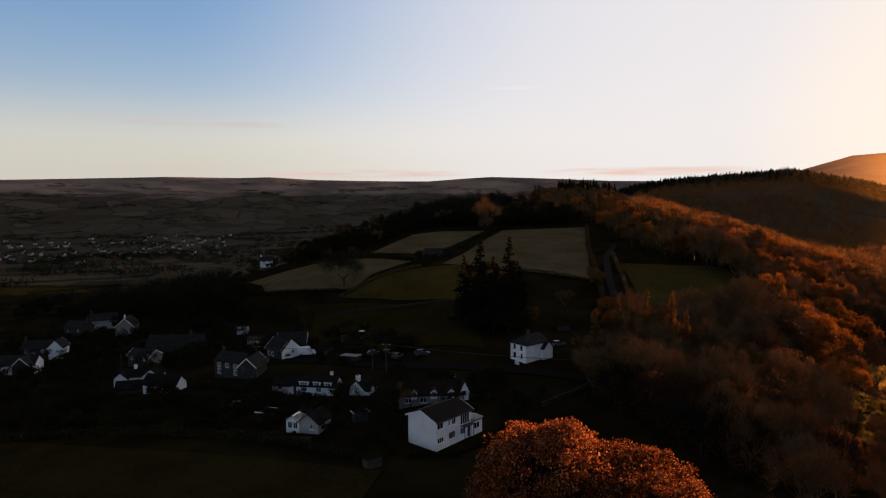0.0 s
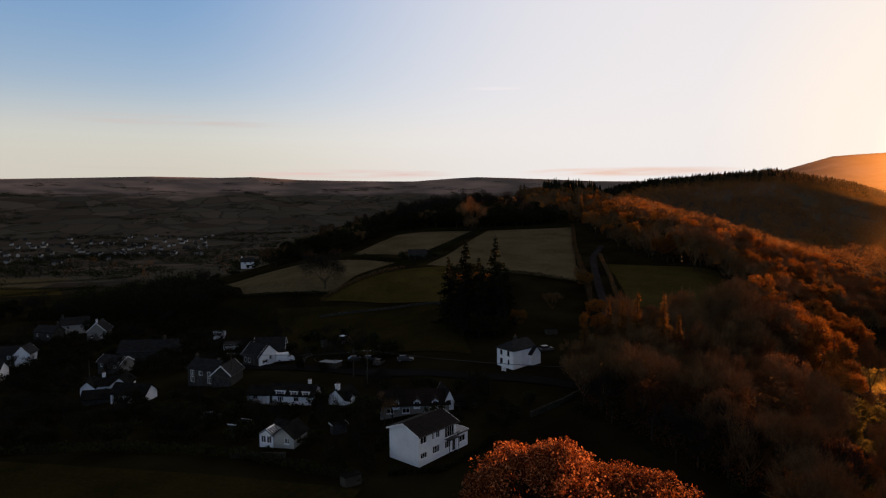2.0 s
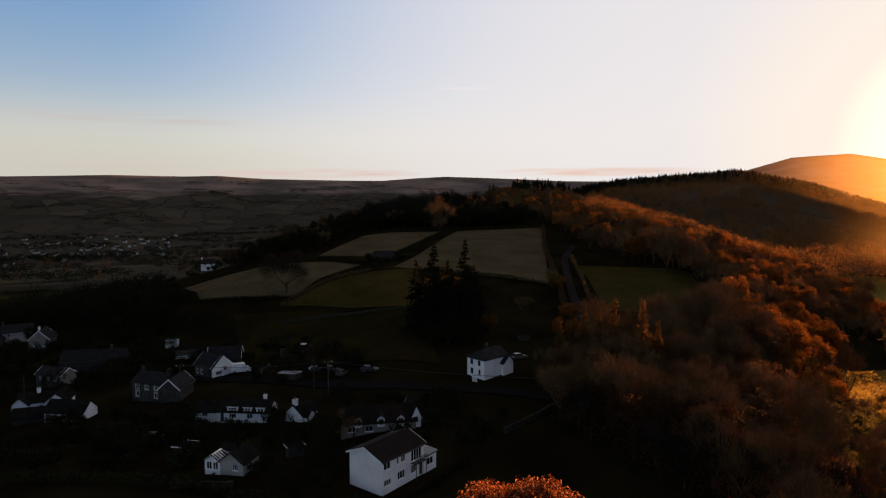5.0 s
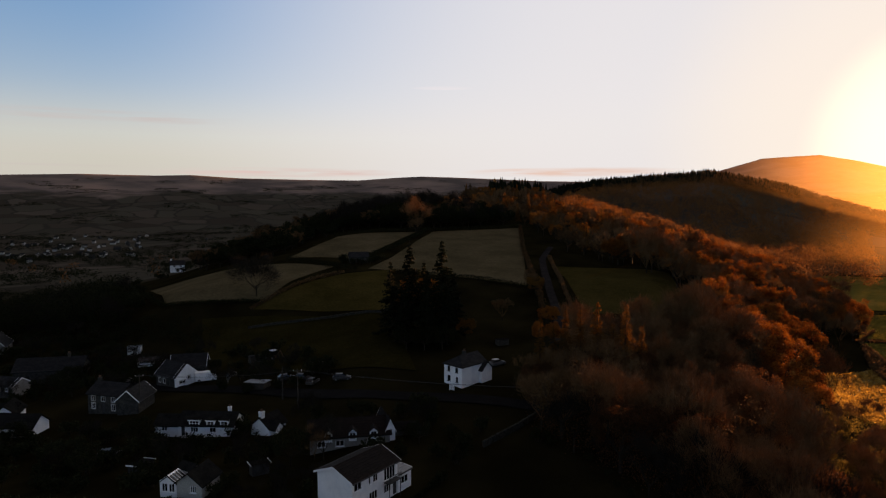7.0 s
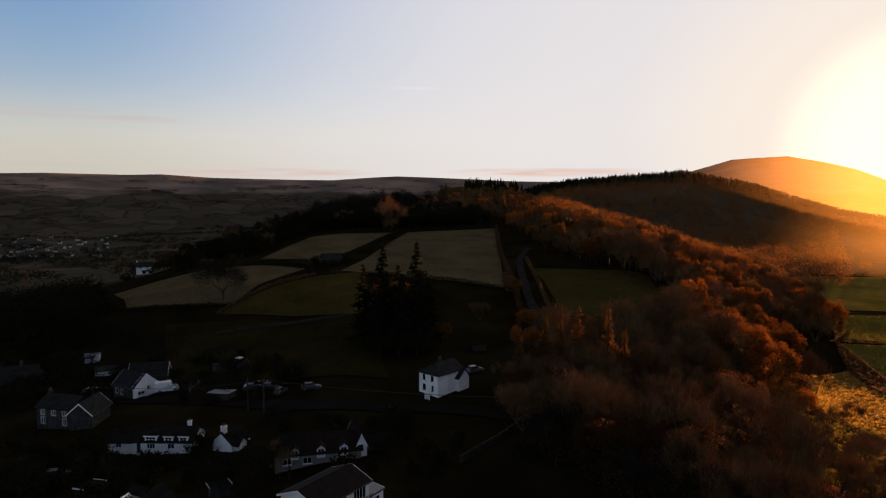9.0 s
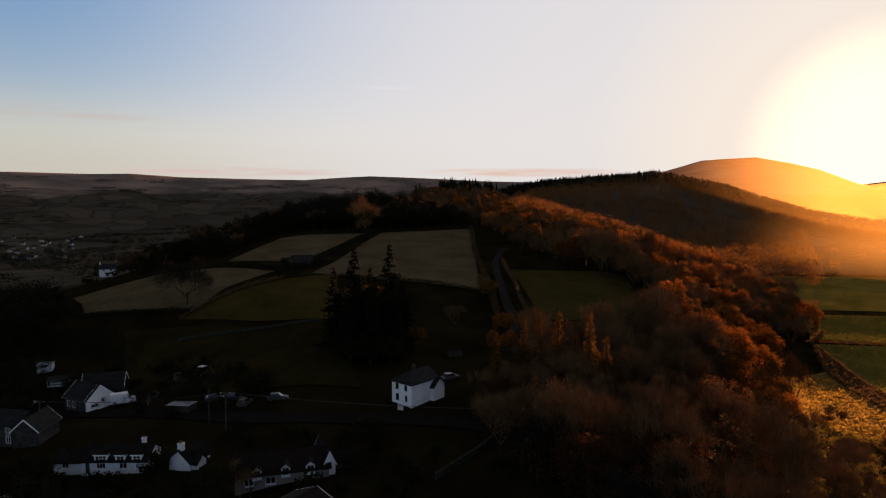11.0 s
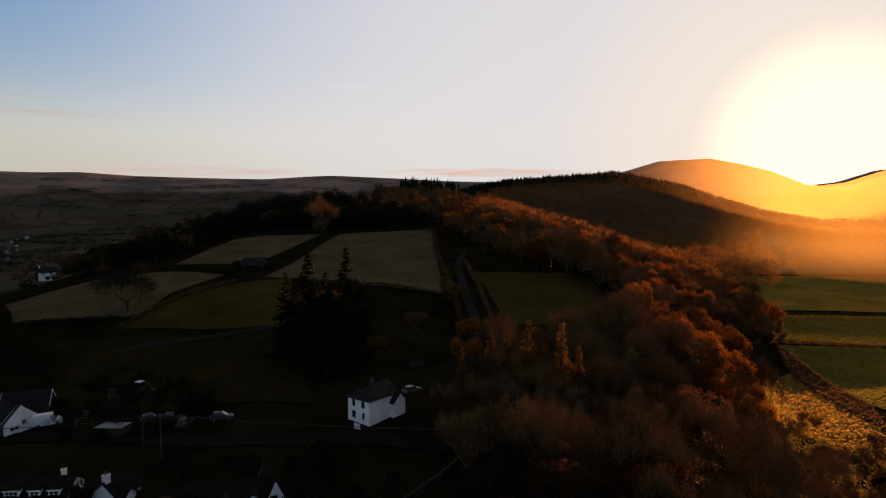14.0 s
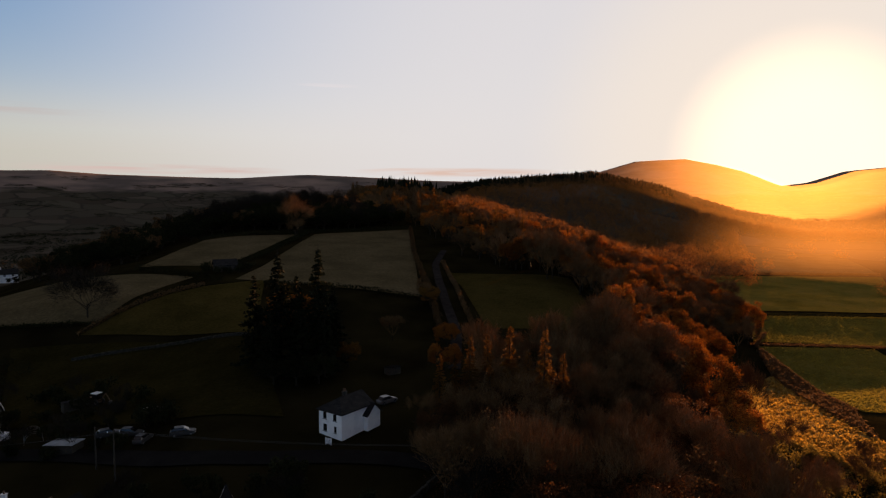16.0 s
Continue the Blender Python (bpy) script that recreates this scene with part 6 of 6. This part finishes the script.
def van(x, y, turn, label):
    c = thing("van", label, "van", x, y, turn, group="parked vehicles")
    v, f = shell([(-2.5, hull(1.85, 0.4, 2.25, 0.92)), (-2.35, hull(1.95, 0.3, 2.35, 0.92)), (0.9, hull(1.95, 0.3, 2.35, 0.92)), (1.5, hull(1.93, 0.3, 1.45, 0.95)), (2.35, hull(1.85, 0.32, 1.15, 0.95)), (2.5, hull(1.7, 0.4, 0.85, 0.95))])
    put("body", mesh_from("body", v, f, M_VAN), c)
    v, f = shell([(0.98, [(-0.86, 1.45), (0.86, 1.45), (0.8, 2.18), (-0.8, 2.18)]), (1.52, [(-0.86, 1.42), (0.86, 1.42), (0.84, 1.5), (-0.84, 1.5)])])
    put("windscreen", mesh_from("windscreen", [(a + 0.04, b, q + 0.03) for a, b, q in v], f, M_GLASS), c)
    for wx in (-1.6, 1.6):
        for wy in (-0.85, 0.85):
            wheel(c, wx, wy, 0.36)
    return c


def digger(x, y, turn):
    c = thing("digger", "old yellow tractor digger in the yard", "tractor", x, y, turn, group="parked vehicles")
    v, f = boxes([(-1.2, 1.6, -0.45, 0.45, 0.7, 1.3), (0.5, 1.7, -0.4, 0.4, 1.3, 1.6)])
    put("body", mesh_from("body", v, f, M_CLAY), c)
    v, f = boxes([(-0.9, 0.3, -0.7, -0.64, 1.3, 2.5), (-0.9, 0.3, 0.64, 0.7, 1.3, 2.5), (-0.95, -0.9, -0.7, 0.7, 1.3, 2.5)])
    put("cab", mesh_from("cab", v, f, M_GLASS), c)
    v, f = boxes([(-1.05, 0.45, -0.8, 0.8, 2.5, 2.6)])
    put("cab_roof", mesh_from("cab_roof", v, f, M_SHEET), c)
    for wx, r in ((-0.8, 0.7), (1.25, 0.45)):
        for wy in (-0.85, 0.85):
            wheel(c, wx, wy, r, 0.35)
    st = Sticks()
    st.limb((-1.2, 0, 1.0), (-2.6, 0, 2.7), 0.14, 0.12, 4), st.limb((-2.6, 0, 2.7), (-3.7, 0, 1.2), 0.12, 0.09, 4)
    put("boom", mesh_from("boom", st.v, st.f, M_CLAY), c)
    v, f = prism([(-4.0, 0.6), (-3.3, 0.6), (-3.5, 1.25), (-3.9, 1.2)], -0.4, 0.4)
    put("bucket", mesh_from("bucket", v, f, M_DARKPAINT), c)
    v, f = prism([(1.9, 0.15), (2.7, 0.15), (2.3, 0.9), (1.9, 0.9)], -0.9, 0.9)
    put("loader", mesh_from("loader", v, f, M_DARKPAINT), c)
    return c


def shed(x, y, turn, L, W, h, wall, roof, label, trim=None):
    c = thing("shed", label, "shed", x, y, turn)
    v, f = boxes([(-L / 2, L / 2, -W / 2, -W / 2 + 0.08, -0.3, h), (-L / 2, -0.6, W / 2 - 0.08, W / 2, -0.3, h * 0.85), (0.6, L / 2, W / 2 - 0.08, W / 2, -0.3, h * 0.85),
                  (-L / 2, -L / 2 + 0.08, -W / 2 + 0.08, W / 2 - 0.08, -0.3, h * 0.85), (L / 2 - 0.08, L / 2, -W / 2 + 0.08, W / 2 - 0.08, -0.3, h * 0.85)])
    put("wall", mesh_from("wall", v, f, wall), c)
    v, f = boxes([(-0.6, 0.6, W / 2 - 0.06, W / 2 - 0.01, 0.0, h * 0.85)])
    put("door", mesh_from("door", v, f, M_TIMBER), c)
    # corrugated sheets
    n = 11
    for i in range(n):
        x0, x1 = -L / 2 - 0.2 + (L + 0.4) * i / n, -L / 2 - 0.2 + (L + 0.4) * (i + 0.96) / n
        t = 0.03 * (i % 2)
        v = [(x0, -W / 2 - 0.25, h + 0.1 + t), (x1, -W / 2 - 0.25, h + 0.1 + t), (x1, W / 2 + 0.25, h * 0.85 + 0.04 + t), (x0, W / 2 + 0.25, h * 0.85 + 0.04 + t)]
        v += [(a, b, q + 0.04) for a, b, q in v]
        f = [(3, 2, 1, 0), (4, 5, 6, 7), (0, 1, 5, 4), (1, 2, 6, 5), (2, 3, 7, 6), (3, 0, 4, 7)]
        put("roof_sheet", mesh_from("roof_sheet", v, f, roof), c)
    if trim:
        for sx in (-1, 1):
            x0 = sx * (L / 2 + 0.21)
            v, f = prism([(-W / 2 - 0.28, h - 0.02), (W / 2 + 0.28, h * 0.85 - 0.08), (W / 2 + 0.28, h * 0.85 + 0.14), (-W / 2 - 0.28, h + 0.2)], min(x0, x0 + sx * 0.04), max(x0, x0 + sx * 0.04))
            put("bargeboard", mesh_from("bargeboard", [(b, a, q) for a, b, q in v], f, trim), c)
    return c


def pole(x, y, tall=8.0, arm=True):
    c = thing("utility_pole", "weathered wooden utility pole", "pole", x, y, group="utility poles")
    st = Sticks()
    st.limb((0, 0, -0.5), (0, 0, tall), 0.15, 0.1, 8)
    put("post", mesh_from("post", st.v, st.f, M_TIMBER), c)
    if arm:
        v, f = boxes([(-0.9, 0.9, -0.06, 0.06, tall - 0.5, tall - 0.38)])
        put("crossarm", mesh_from("crossarm", v, f, M_TIMBER), c)
        for ix in (-0.8, 0.0, 0.8):
            v, f = boxes([(ix - 0.05, ix + 0.05, -0.05, 0.05, tall - 0.38, tall - 0.2)])
            put("insulator", mesh_from("insulator", v, f, M_PAINT), c)
    return c


def cable(p, q, sag):
    cu = bpy.data.curves.new("cable", "CURVE")
    cu.dimensions, cu.bevel_depth, cu.bevel_resolution = "3D", 0.018, 1
    sp = cu.splines.new("POLY")
    sp.points.add(16)
    for i, pt in enumerate(sp.points):
        t = i / 16
        w = Vector(p).lerp(Vector(q), t)
        pt.co = (w.x, w.y, w.z - sag * 4 * t * (1 - t), 1)
    cu.materials.append(M_RUBBER)
    ob = new("cable", cu)
    return tagged(ob, "thin dark overhead cable between poles", "cable", "overhead cables")


van(-40.9, 174.5, 20, "white van parked beside the gabled house")
car(-64.0, 184.1, 65, M_METAL, "pale car parked behind the stone house")
car(-44.7, 131.2, 8, M_DARKPAINT, "dark car parked in a garden")
car(-20.4, 167.9, 20, M_DARKPAINT, "grey car parked in the yard")
car(-16.3, 166.0, -12, M_DARKPAINT, "dark car parked in the yard")
car(-13.4, 161.7, 70, M_DARKPAINT, "dark car parked at the yard's edge")
car(-6.7, 159.6, 5, M_DARKPAINT, "dark car parked by the field gate")
car(29.0, 163.2, 30, M_METAL, "silver car parked behind the cottage")
digger(-27.1, 185.9, 150)
shed(-26.2, 163.9, -14, 4.6, 3.6, 1.7, M_TIMBER, M_METAL, "timber shed with a corrugated metal roof")
shed(-31.2, 185.1, 30, 3.4, 2.4, 2.0, M_TIMBER, M_SLATE, "small dark timber garden shed")
shed(-13.8, 174.5, 2, 5.0, 1.6, 1.0, M_TIMBER, M_METAL, "low timber log store with metal cover")
shed(33.0, 181.0, 20, 3.0, 2.0, 1.5, M_TIMBER, M_ASPHALT, "dark shed behind the cottage")
shed(-73.5, 213.8, 10, 3.6, 2.6, 2.4, M_WHITE, M_METAL, "small white shed above the village")
shed(-36.1, 122.9, 60, 3.0, 2.4, 1.9, M_DARKPAINT, M_DARKROOF, "dark garden shed with white bargeboards among bushes", M_PAINT)
shed(-15.6, 116.2, 25, 2.6, 2.2, 1.9, M_DARKPAINT, M_DARKROOF, "dark garden shed with white bargeboards behind shrubs", M_PAINT)
shed(-9.8, 93.9, 35, 2.6, 1.8, 1.5, M_TIMBER, M_ASPHALT, "low garden shed at the pasture edge")

# tunnel frame of bent hoops beside the shed
tunnel = thing("tunnel_frame", "bare metal hoops of a garden tunnel", "frame", -32.9, 169.9, 20)
for i in range(5):
    v, f = [], []
    for a in range(9):
        out = Vector((math.cos(a * math.pi / 8), 0, math.sin(a * math.pi / 8)))
        for k in range(4):
            w = 0.03 * math.cos(k * math.pi / 2)
            v.append((out.x * (1.5 + w), i * 1.1 + 0.03 * math.sin(k * math.pi / 2), out.z * (1.9 + w)))
    for a in range(8):
        f += [(4 * a + k, 4 * a + (k + 1) % 4, 4 * a + 4 + (k + 1) % 4, 4 * a + 4 + k) for k in range(4)]
    put("hoop", mesh_from("hoop", v, f, M_METAL), tunnel)
glasshouse = thing("greenhouse", "small glazed greenhouse with pale frame", "greenhouse", -64.2, 201.0, 12)
v, f = boxes([(-3, 3, -1.3, -1.24, 0, 0.4), (-3, 3, 1.24, 1.3, 0, 0.4)] + [(-3 + i * 0.98, -2.94 + i * 0.98, sy - 0.03, sy + 0.03, 0.4, 1.7) for i in range(7) for sy in (-1.27, 1.27)])
put("frame", mesh_from("frame", v, f, M_PAINT), glasshouse)
v, f = pitched_roof(6, 2.6, 1.7, 2.5, 0.05, 0.03)
put("glass_roof", mesh_from("glass_roof", v, f, M_GLASS), glasshouse)
gate = thing("garden_gate", "small white garden gate before the cottage", "gate", 17.0, 147.6, -40)
v, f = boxes([(-0.6, -0.5, -0.05, 0.05, 0, 1.2), (0.5, 0.6, -0.05, 0.05, 0, 1.2)])
put("gatepost", mesh_from("gatepost", v, f, M_PAINT), gate)
v, f = boxes([(-0.5, 0.5, -0.03, 0.03, 0.2, 0.3), (-0.5, 0.5, -0.03, 0.03, 0.85, 0.95)] + [(-0.48 + i * 0.14, -0.4 + i * 0.14, -0.02, 0.02, 0.1, 1.1) for i in range(7)])
put("gate_leaf", mesh_from("gate_leaf", v, f, M_PAINT), gate)

POLES = [(-49.2, 156.0), (-14.6, 148.0), (42.0, 124.0)]
for x, y in POLES:
    pole(x, y)
pole(-18.9, 154.6, 7.0, False)
pole(-92.9, 170.2, 7.5, False)
for (x0, y0), (x1, y1) in zip(POLES, POLES[1:]):
    for off in (-0.8, 0.0, 0.8):
        cable((x0 + off, y0, height(x0, y0) + 7.8), (x1 + off, y1, height(x1, y1) + 7.8), 0.9)
cable((-14.6, 148.0, height(-14.6, 148.0) + 7.6), (-18.9, 154.6, height(-18.9, 154.6) + 6.9), 0.2)
